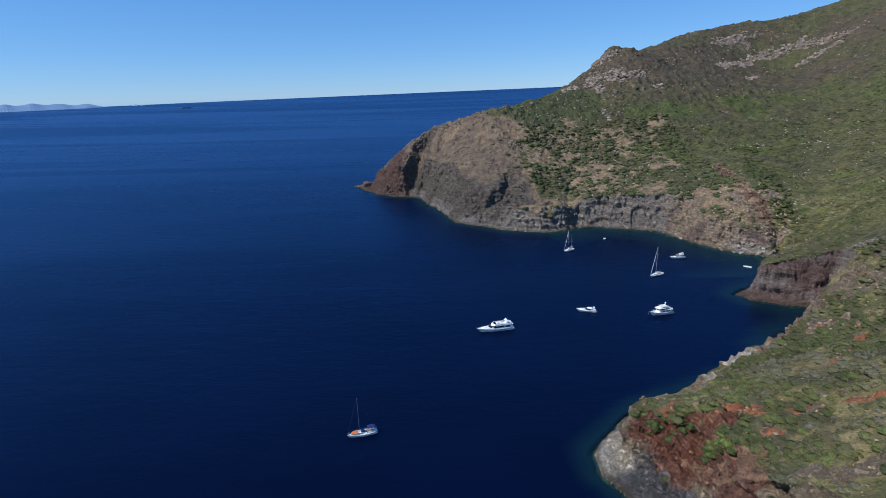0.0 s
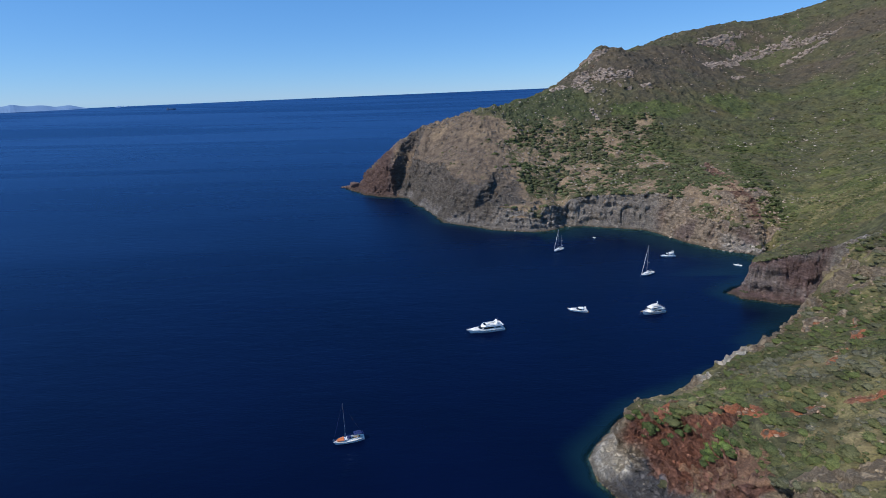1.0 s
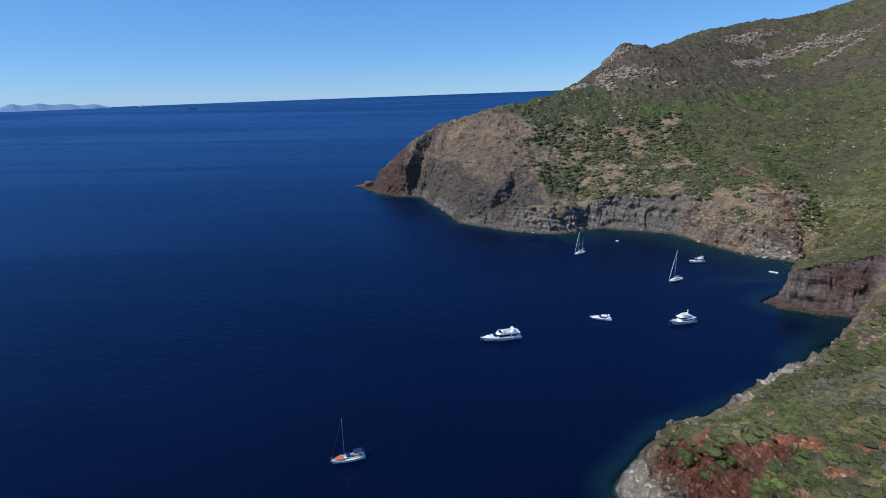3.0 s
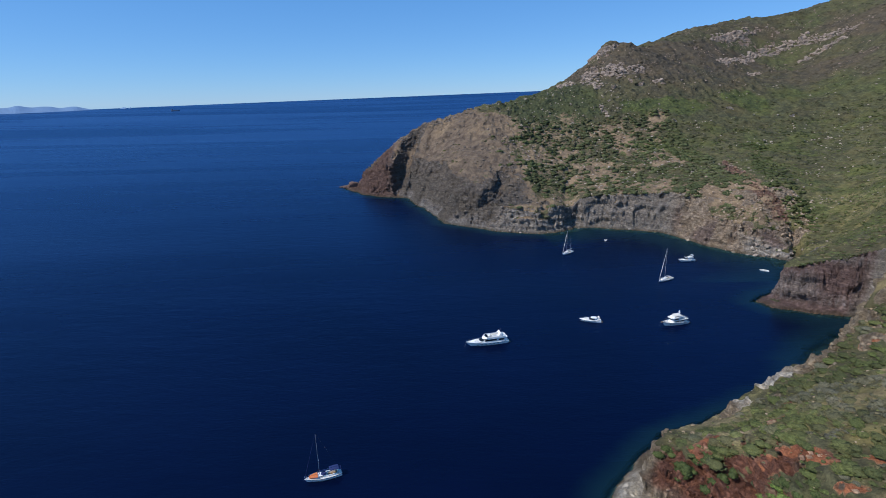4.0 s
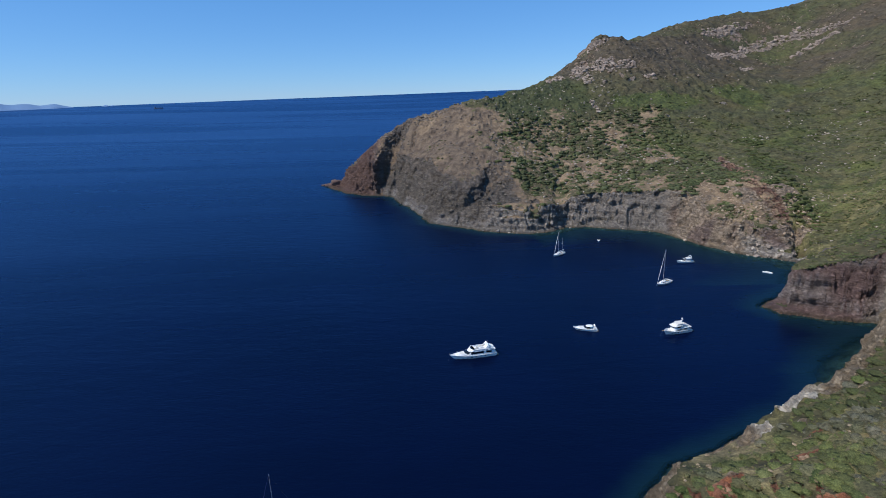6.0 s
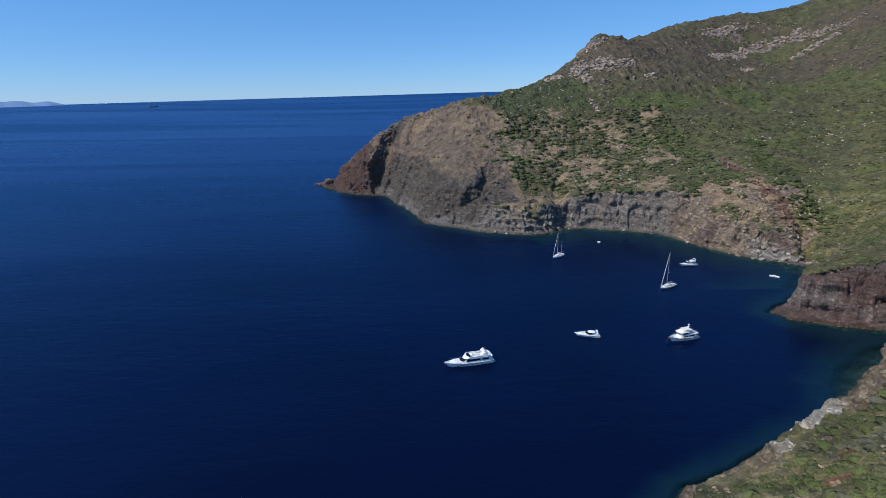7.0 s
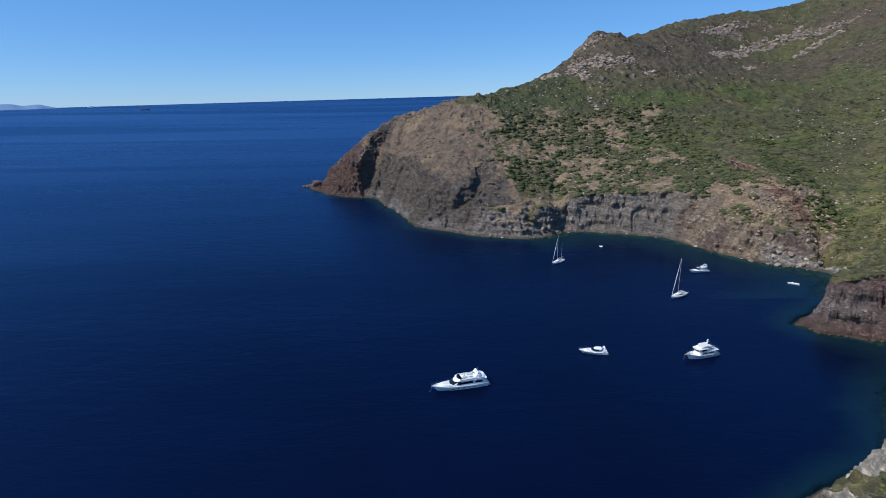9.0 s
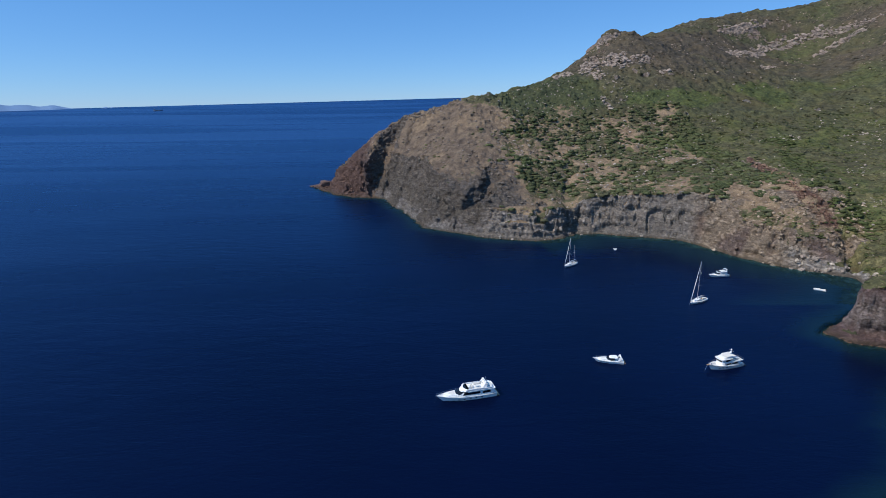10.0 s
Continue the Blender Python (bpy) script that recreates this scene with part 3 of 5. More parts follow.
    plants = blend(plants, (0.095, 0.09, 0.055), step(-0.2, 0.4, mid))
    plants = blend(plants, (0.106, 0.089, 0.069), high * step(-0.55, 0.05, big + 0.5 * mid))
    plants = blend(plants, (0.094, 0.112, 0.046), step(0.1, 0.5, fractal(x, y, 70, 3, 161)) * (1 - 0.6 * high))
    plants = blend(plants, (0.064, 0.080, 0.040), 0.8 * within(x, y, 128, 700, 70, 62, 20, 0.35, 173, 24))
    plants = blend(plants, (0.090, 0.110, 0.044), np.maximum(within(x, y, 250, 660, 60, 22, 0, 0.5, 163), within(x, y, 355, 675, 26, 30, 0, 0.5, 165)))
    valley = step(224, 244, x) * (1 - step(540, 640, y + 20 * mid)) * (1 - near)
    plants = blend(plants, (0.132, 0.128, 0.070), 0.8 * valley * step(-0.3, 0.3, small + mid))
    plants = blend(plants, (0.215, 0.195, 0.10), 0.7 * valley * (1 - step(410, 470, y)) * step(-0.3, 0.3, small + mid))
    plants = blend(plants, (0.112, 0.132, 0.050), 0.8 * valley * step(0.0, 0.4, fractal(x, y, 24, 3, 169)))
    plants = blend(plants, (0.20, 0.18, 0.09), near * step(-0.1, 0.5, small))
    plants = blend(plants, (0.25, 0.21, 0.125), near * step(0.1, 0.5, fractal(x, y, 13, 3, 167)))

    green = 0.92 - 0.1 * high + 0.25 * mid
    green = green + brown * (-0.78 + 0.25 * small)
    green = green + tip * (-0.85 + 0.5 * within(x, y, -92, 700, 14, 10, 0, 0.3, 171))
    green = green + soil_slope * (-0.42 + 0.35 * small + 0.25 * mid)
    green = green - 0.75 * np.maximum(red, 0.8 * rusty) * near - 0.05 * near - rubble * (0.45 - 0.5 * small) - 0.3 * outcrop
    green = np.where(d < 4, green - 0.5, green)

    bare = step(0.95, 1.55, slope + 0.25 * small) * (1 - 0.85 * step(228, 246, x) * step(292, 312, y) * (1 - step(430, 460, y))) + (1 - step(3, 7, d)) * step(0, 1, d)
    bare = np.maximum(bare, (0.8 + 0.3 * small) * tip * (1 - 0.8 * within(x, y, -92, 700, 14, 10, 0, 0.3, 171)))
    low_face = brown * (1 - step(34, 48, z + 10 * mid - 0.12 * (x - 20)))
    bare = np.maximum(bare, low_face * (0.62 + 0.3 * small))
    # crags on the hill
    bare = np.maximum(bare, 0.72 * crags * step(-0.25, 0.15, fractal(0.5 * x, 1.4 * y, 7, 3, 149)))
    bare = np.maximum(bare, 0.8 * outcrop * step(-0.4, 0.1, mid + small))
    bare = np.maximum(bare, rubble * step(-0.1, 0.5, fractal(x, y, 13, 3, 143)) * 0.75)
    for k, (cx, cy, rx, ry, turn) in enumerate(NEAR_ROCKS):
        bare = np.maximum(bare, within(x, y, cx, cy, rx, ry, turn, 0.7, 210 + k, 4) * 0.95 * near)
    bare = np.maximum(bare, high * 0.42 * step(0.1, 0.5, fractal(x, y, 26, 4, 191)))
    bare = np.maximum(bare, right_cliff * step(0.45, 0.75, slope + 0.2 * small) * 0.9)
    bare = np.maximum(bare, near * np.maximum(0.7 * red, 0.95 * rusty) * step(-0.25, 0.3, fractal(x, y, 5, 3, 145)))
    bare = np.maximum(bare, near * 0.8 * step(0.35, 0.55, fractal(x, y, 9, 3, 193)) * step(150, 175, y))
    bed = step(0.5, -1.0, d)
    stone = blend(stone, (0.27, 0.25, 0.20), bed)
    stone = blend(stone, (0.15, 0.14, 0.115), bed * step(0.0, 0.4, fractal(x, y, 7, 3, 195)))
    return green, np.maximum(bare, bed), red, stone, earth, plants


# ---- the land and the sea bed ----
def graded(stops):
    """Places along an axis from (from, step) pairs, the step changing gradually."""
    out, at = [stops[0][0]], stops[0][0]
    while at < stops[-1][0]:
        at += float(np.interp(at, [s[0] for s in stops], [s[1] for s in stops]))
        out.append(at)
    return np.array(out)


def carved(every):
    """Rock stands out in blocks, beds and edges along its own normal; soft ground is lumpy."""
    p, normal, d, bare = every[:, :3].copy(), every[:, 3:6], every[:, 6], every[:, 8]
    normal = normal / np.linalg.norm(normal, axis=1)[:, None]
    x, y, z = every[:, :3].T
    rocky = np.clip(bare, 0, 1) * step(0.2, 1.5, d + 1)
    cleft = np.abs(noise3(x / 9, y / 9, z / 13, 207))
    bed = noise3(x / 26, y / 26, z / 1.6 + 0.05 * x, 208)
    rock = -1.8 * np.maximum(0, 0.18 - cleft) * 5.5 + 1.0 * bed + 1.1 * np.round(2.2 * noise3(x / 4.5, y / 4.5, z / 3.4, 209)) / 2.2
    rock = rock + 1.5 * (np.abs(noise3(x / 7, y / 7, z / 5, 201)) - 0.35) + 0.9 * noise3(x / 2.8, y / 2.8, z / 2.0, 202) + 0.5 * noise3(x / 1.3, y / 1.3, z / 1.0, 203)
    columns = 1.3 * np.abs(noise3(x / 2.4, y / 2.4, z / 16, 210)) * (1 - step(255, 262, y))
    far_rock = columns + 1.8 * noise3(x / 14, y / 14, z / 9, 204) * step(420, 500, y)
    cape = step(264, 272, y) * (1 - step(322, 336, y)) * step(160, 170, x)
    rock = rock * (1 - 0.45 * cape) + cape * (1.5 * noise3(x / 17, y / 17, z / 4.2, 211) + 1.2 * np.round(2 * noise3(x / 7, y / 7, z / 5.5, 212)) / 2)
    rock = rock - 1.8 * (1 - step(255, 262, y)) * step(0.05, 0.4, 1 - normal[:, 2])
    p += normal * ((rock + far_rock) * rocky * step(0, 4, z))[:, None]
    lumps = (1 - rocky) * step(4, 10, d)
    p[:, 2] += lumps * (0.35 * noise2(x / 2.3, y / 2.3, 205) + 0.5 * noise2(x / 5.1, y / 5.1, 206) * step(300, 420, y))
    return p


def build_land():
    xs = graded([(-200, 2.4), (-135, 1.5), (40, 1.1), (58, 0.65), (180, 0.75), (235, 1.2), (400, 1.9), (560, 3.2), (900, 9), (1500, 30), (2500, 60)])
    ys = graded([(-480, 50), (0, 12), (70, 1.2), (95, 0.65), (235, 0.75), (300, 1.0), (450, 1.0), (500, 1.3), (720, 1.6), (860, 2.0), (1010, 3.0), (1300, 25), (2250, 60)])
    gx, gy = np.meshgrid(xs, ys)
    rows, cols = gx.shape
    x, y = gx.ravel(), gy.ravel()
    z, d = np.full(len(x), -60.0), shore_sheet.linear(x, y)
    worked = d > -75
    z[worked], d[worked] = land_height(x[worked], y[worked])
    zz = z.reshape(rows, cols)
    sy, sx = np.gradient(zz, ys, xs)
    slope = np.hypot(sx, sy).ravel()
    cover = np.zeros((len(x), 12))
    cover[worked] = np.column_stack(covering(x[worked], y[worked], z[worked], d[worked], slope[worked]))
    normal = np.column_stack([-sx.ravel(), -sy.ravel(), np.ones(len(x))])
    normal /= np.linalg.norm(normal, axis=1)[:, None]
    every = np.column_stack([x, y, z, normal, d, cover])
    index = np.arange(rows * cols).reshape(rows, cols)
    quads = np.stack([index[:-1, :-1], index[:-1, 1:], index[1:, 1:], index[1:, :-1]], -1).reshape(-1, 4)
    kept = (d > -45)[quads].any(1)
    # cliffs are cut finer, so that they can carry ledges and blocks
    fall = z[quads].max(1) - z[quads].min(1)
    fine = kept & ((fall > 1.5) | ((fall > 0.85) & (x[quads].min(1) < 90) & (y[quads].min(1) > 465) & (z[quads].min(1) < 52))) & (d[quads].max(1) > 0) & (x[quads].min(1) < 330) & (y[quads].min(1) < 860) & (y[quads].min(1) > 60)
    plain_quads, fine_quads = quads[kept & ~fine], quads[fine]
    k = 3
    u, v = np.meshgrid(np.arange(k + 1) / k, np.arange(k + 1) / k)
    u, v = u.ravel()[None, :, None], v.ravel()[None, :, None]

    def between(values):
        a, b, c, e = (values[fine_quads[:, n]][:, None, :] for n in range(4))
        return (a * (1 - u) * (1 - v) + b * u * (1 - v) + c * u * v + e * (1 - u) * v).reshape(-1, values.shape[1])
    cut = between(every)
    placed, cut_placed = carved(every), carved(cut)
    # where a finely cut piece meets a coarse one, its edge stays straight
    cell = fine.reshape(rows - 1, cols - 1)
    wide = np.pad(cell, 1)
    beside = np.stack([wide[:-2, 1:-1], wide[1:-1, 2:], wide[2:, 1:-1], wide[1:-1, :-2]], -1)[cell]
    uu, vv = u.ravel(), v.ravel()
    rim = (~beside[:, 0:1] & (vv == 0)) | (~beside[:, 1:2] & (uu == 1)) | (~beside[:, 2:3] & (vv == 1)) | (~beside[:, 3:4] & (uu == 0))
    rim = rim.reshape(-1)
    cut_placed[rim] = between(placed)[rim]
    m = np.arange((k + 1) ** 2).reshape(k + 1, k + 1)
    small = np.stack([m[:-1, :-1], m[:-1, 1:], m[1:, 1:], m[1:, :-1]], -1).reshape(-1, 4)
    small = (small[None] + len(every) + (np.arange(len(fine_quads)) * (k + 1) ** 2)[:, None, None]).reshape(-1, 4)
    faces = np.concatenate([plain_quads, small])
    every, p = np.concatenate([every, cut]), np.concatenate([placed, cut_placed])
    used = np.unique(faces)
    again = np.full(len(every), -1)
    again[used] = np.arange(len(used))
    every, p, faces = every[used], p[used], again[faces]
    key = np.round(every[:, :3] * 500).astype(np.int64)
    key = (key[:, 0] * 4000037 + key[:, 1]) * 4000037 + key[:, 2]
    _, first, back = np.unique(key, return_index=True, return_inverse=True)
    every, p, faces = every[first], p[first], back.ravel()[faces]
    green, bare, red, stone, earth, plants = every[:, 7], every[:, 8], every[:, 9], every[:, 10:13], every[:, 13:16], every[:, 16:19]
    me = mesh_from("ground", p, faces, LAND_STUFF)
    me.polygons.foreach_set("use_smooth", (bare[faces].mean(1) < 0.55) | (p[faces][:, :, 1].mean(1) > 262))     # rock breaks along edges
    tint(me, "cover", np.column_stack([green, bare, red]))
    tint(me, "stone", stone), tint(me, "earth", earth), tint(me, "plants", plants)
    return tagged(new("ground", me), "rocky Mediterranean coast with scrub, red earth and cliffs", "ground", kind="structure")


build_land()


def sea_level(x, y):
    """Nought over the bay; far out the sheet climbs to where the eye sees its edge."""
    away, bearing = np.hypot(x - 150, y - 290), np.degrees(np.arctan2(x - 150, y - 290))
    return np.interp(bearing, (-60, -45, 15, 30), (74, 74, 146, 146)) * np.clip((away - 1500) / 3360, 0, 1) ** 1.6


def build_sea():
    """The sea, one sheet from the shore to the horizon; far out it climbs to where the eye sees its edge."""
    reach = np.concatenate([np.arange(0, 210, 2.2), np.geomspace(210, 900, 70), np.geomspace(930, 4860, 42)])
    turns = np.radians(np.arange(0, 360, 1.0))
    rr, aa = np.meshgrid(reach, turns, indexing="ij")
    x, y = 150 + rr * np.sin(aa), 290 + rr * np.cos(aa)
    z = sea_level(x, y)
    d, _, _ = shore_distance(x.ravel(), y.ravel())
    bed, _ = land_height(x.ravel(), y.ravel())
    rows, cols = x.shape
    i = np.arange(rows * cols).reshape(rows, cols)
    j = np.roll(i, -1, axis=1)
    quads = np.stack([i[:-1], i[1:], j[1:], j[:-1]], -1).reshape(-1, 4)
    me = mesh_from("water", np.column_stack([x.ravel(), y.ravel(), z.ravel()]), quads[:, ::-1], SEA_STUFF)
    a = me.attributes.new("depth", "FLOAT", "POINT")
    a.data.foreach_set("value", np.where(d < -40, 40.0, np.clip(-bed, 0, 40)).astype(np.float32))
    return tagged(new("water", me), "deep blue calm sea, greener over the shallows", "sea", kind="structure")


build_sea()


# ---- boats ----
GELCOAT = plain("white_gelcoat", (0.9, 0.9, 0.88), 0.3, 0, 0.04)
OFFWHITE = plain("off_white_paint", (0.76, 0.75, 0.70), 0.45, 0, 0.08)
SMOKED = plain("smoked_glass", (0.012, 0.015, 0.02), 0.08, 0, 0.05)
TEAK = plain("teak", (0.34, 0.22, 0.12), 0.7, 0, 0.25, 6)
STEEL = plain("polished_steel", (0.7, 0.7, 0.7), 0.25, 1, 0.05)
ALLOY = plain("spar_alloy", (0.5, 0.5, 0.52), 0.4, 0.5, 0.08)
NAVY_CANVAS = plain("navy_canvas", (0.015, 0.03, 0.12), 0.85, 0, 0.2)
ORANGE_CANVAS = plain("orange_canvas", (0.62, 0.17, 0.05), 0.8, 0, 0.2)
SAILCLOTH = plain("sailcloth", (0.75, 0.74, 0.70), 0.8, 0, 0.08)
CUSHION = plain("cushion", (0.72, 0.69, 0.63), 0.9, 0, 0.1)
RUBBER = plain("dark_rubber", (0.03, 0.03, 0.035), 0.7, 0, 0.15)
ANTIFOUL = plain("antifouling", (0.03, 0.05, 0.12), 0.7, 0, 0.15)
GREY_TUBE = plain("grey_tube", (0.55, 0.56, 0.57), 0.6, 0, 0.08)


def part(name, bm, material, parent, label=""):
    """Links a bmesh as one mesh under a thing or a part."""
    me = bpy.data.meshes.new(name)
    bmesh.ops.recalc_face_normals(bm, faces=bm.faces)
    bm.to_mesh(me), bm.free()
    me.materials.append(material)
    ob = new(name, me)
    ob.parent = parent
    return tagged(ob, label)


def loft(rings, cap=True, closed=True):
    """A skin over rings of equally many corners."""
    bm = bmesh.new()
    grid = [[bm.verts.new(p) for p in ring] for ring in rings]
    n = len(rings[0])
    for a, b in zip(grid, grid[1:]):
        for k in range(n if closed else n - 1):
            j = (k + 1) % n
            if len({a[k], a[j], b[j], b[k]}) == 4:
                bm.faces.new((a[k], a[j], b[j], b[k]))
    if cap:
        bm.faces.new(grid[0][::-1]), bm.faces.new(grid[-1])
    bmesh.ops.remove_doubles(bm, verts=bm.verts, dist=0.001)
    return bm


def rod(points, radius, sides=6):
    """A bent bar through the points."""
    bm = bmesh.new()
    pts = [Vector(p) for p in points]
    rings = []
    for k, p in enumerate(pts):
        way = (pts[min(k + 1, len(pts) - 1)] - pts[max(k - 1, 0)]).normalized()
        side = way.cross(Vector((0, 0, 1)) if abs(way.z) < 0.95 else Vector((1, 0, 0))).normalized()
        up = side.cross(way)
        r = radius[k] if isinstance(radius, (list, tuple)) else radius
        rings.append([bm.verts.new(p + r * (math.cos(2 * math.pi * j / sides) * side + math.sin(2 * math.pi * j / sides) * up)) for j in range(sides)])
    for a, b in zip(rings, rings[1:]):
        for j in range(sides):
            bm.faces.new((a[j], a[(j + 1) % sides], b[(j + 1) % sides], b[j]))
    bm.faces.new(rings[0][::-1]), bm.faces.new(rings[-1])
    return bm


def outline(back, front, half, nose, z, rake=0.0, corner=0.3):
    """A deck-house outline: square behind, drawn in towards a rounded nose; rake shifts the nose aft."""
    pts = []
    f = front - rake
    for s in (1, -1):
        side = [(back, half * 0.92), (back + corner, half), (f - nose, half), (f - nose * 0.45, half * 0.86), (f - nose * 0.12, half * 0.55), (f, half * 0.18)]
        pts += [(x, s * y, z) for x, y in (side if s == 1 else side[::-1])]
    return pts


def house(levels, **k):
    return loft([outline(*lv) for lv in levels], **k)


def box(x0, x1, y0, y1, z0, z1, soft=0.05):
    bm = bmesh.new()
    bmesh.ops.create_cube(bm, size=1)
    for v in bm.verts:
        v.co = ((x0 + x1) / 2 + v.co.x * (x1 - x0), (y0 + y1) / 2 + v.co.y * (y1 - y0), (z0 + z1) / 2 + v.co.z * (z1 - z0))
    if soft:
        bmesh.ops.bevel(bm, geom=list(bm.edges), offset=min(soft, 0.3 * min(x1 - x0, y1 - y0, z1 - z0)), segments=2, affect="EDGES")
    return bm


def dome(x, y, z, r, tall=1.0):
    bm = bmesh.new()
    bmesh.ops.create_uvsphere(bm, u_segments=12, v_segments=8, radius=r)
    for v in bm.verts:
        v.co = (x + v.co.x, y + v.co.y, z + v.co.z * tall)
    return bm


def hull_rings(length, beam, bow_high, stern_high, rake, transom=0.8, flare=0.12, fine=2.2, draught=0.5, stations=18):
    """Cross-sections from transom to stem: keel, bilge, waterline, topside, sheer, and back down the other side."""
    rings, sheer = [], []
    for k in range(stations):
        f = k / (stations - 1)
        wide = (transom + (1 - transom) * math.sin(min(1, f / 0.45) * math.pi / 2)) if f < 0.45 else max(0.012, 1 - ((f - 0.45) / 0.55) ** fine)
        half = beam / 2 * wide
        high = stern_high + (bow_high - stern_high) * f ** 1.7
        x_low, x_high = -length / 2 + f * (length - rake), -length / 2 + f * length
        section = [(0.0, -draught * (1 - f ** 4)), (0.62 * half, -draught * 0.55 * (1 - f ** 3)), (half * (1 - flare - 0.25 * f), 0.02), (half * (1 - 0.45 * flare - 0.1 * f), high * 0.5), (half, high)]
        ring = []
        for y, z in section[::-1]:
            up = max(0, z) / high
            ring.append((x_low + (x_high - x_low) * up, y, z))
        for y, z in section[1:]:
            up = max(0, z) / high
            ring.append((x_low + (x_high - x_low) * up, -y, z))
        rings.append(ring)
        sheer.append((ring[0][0], half, high))
    return rings, sheer


def hull_parts(boat, rings, sheer, hull_stuff, deck_stuff, inset=0.06, drop=0.08, rail=0.0, rail_from=0.45, stripe=None):
    part("hull", loft(rings, cap=True, closed=False), hull_stuff, boat)
    deck = bmesh.new()
    rows = [[deck.verts.new((x - 0.02, s * max(0.01, y - inset), z - drop)) for s in (1, -1)] for x, y, z in sheer]
    for a, b in zip(rows, rows[1:]):
        deck.faces.new((a[0], a[1], b[1], b[0]))
    low = [[deck.verts.new((v.co.x, v.co.y, v.co.z - 0.06)) for v in r] for r in rows]
    for a, b in zip(low, low[1:]):
        deck.faces.new((a[1], a[0], b[0], b[1]))
    part("deck", deck, deck_stuff, boat, "pale deck" if deck_stuff is not TEAK else "laid teak deck")
    for s in (1, -1):
        part("rubbing_strake", rod([(x, s * (y + 0.02), z - 0.1) for x, y, z in sheer], 0.04, 5), GELCOAT if stripe is None else stripe, boat)
    if rail:
        line = [p for k, p in enumerate(sheer) if k / (len(sheer) - 1) >= rail_from]
        rail_ob = part("bow_rail", rod([(x - 0.1, max(0.06, y - 0.12), z + rail) for x, y, z in line] + [(x - 0.1, -max(0.06, y - 0.12), z + rail) for x, y, z in line[::-1]], 0.025, 5), STEEL, boat, "polished steel rail")
        for x, y, z in line[::2]:
            for s in (1, -1):
                part("stanchion", rod([(x - 0.1, s * max(0.06, y - 0.12), z - 0.1), (x - 0.1, s * max(0.06, y - 0.12), z + rail)], 0.018, 5), STEEL, rail_ob)


def boat_at(name, x, y, heading, label, category, group="boats at anchor in the bay", tall=1.0, long=1.0):
    ob = new(name)
    ob.matrix_world = pose(x, y, 0, 0, 0, heading) @ Matrix.Diagonal((long, 0.5 + 0.5 * long, tall, 1))
    return tagged(ob, label, category, group)


def side_panes(parent, x0, x1, half0, half1, z0, z1, lean=0.08, name="side_window"):
    """A dark pane on either side, following a wall that draws in from half0 to half1 going forward."""
    for s in (1, -1):
        bm = loft([[(x, s * (h + o - lean * up), z0 + (z1 - z0) * up) for x, h, up in ((x0, half0, 0), (x1, half1, 0), (x1 - 0.35, half1, 1), (x0 + 0.15, half0, 1))] for o in (-0.03, 0.025)])
        part(name, bm, SMOKED, parent, "smoked glass")


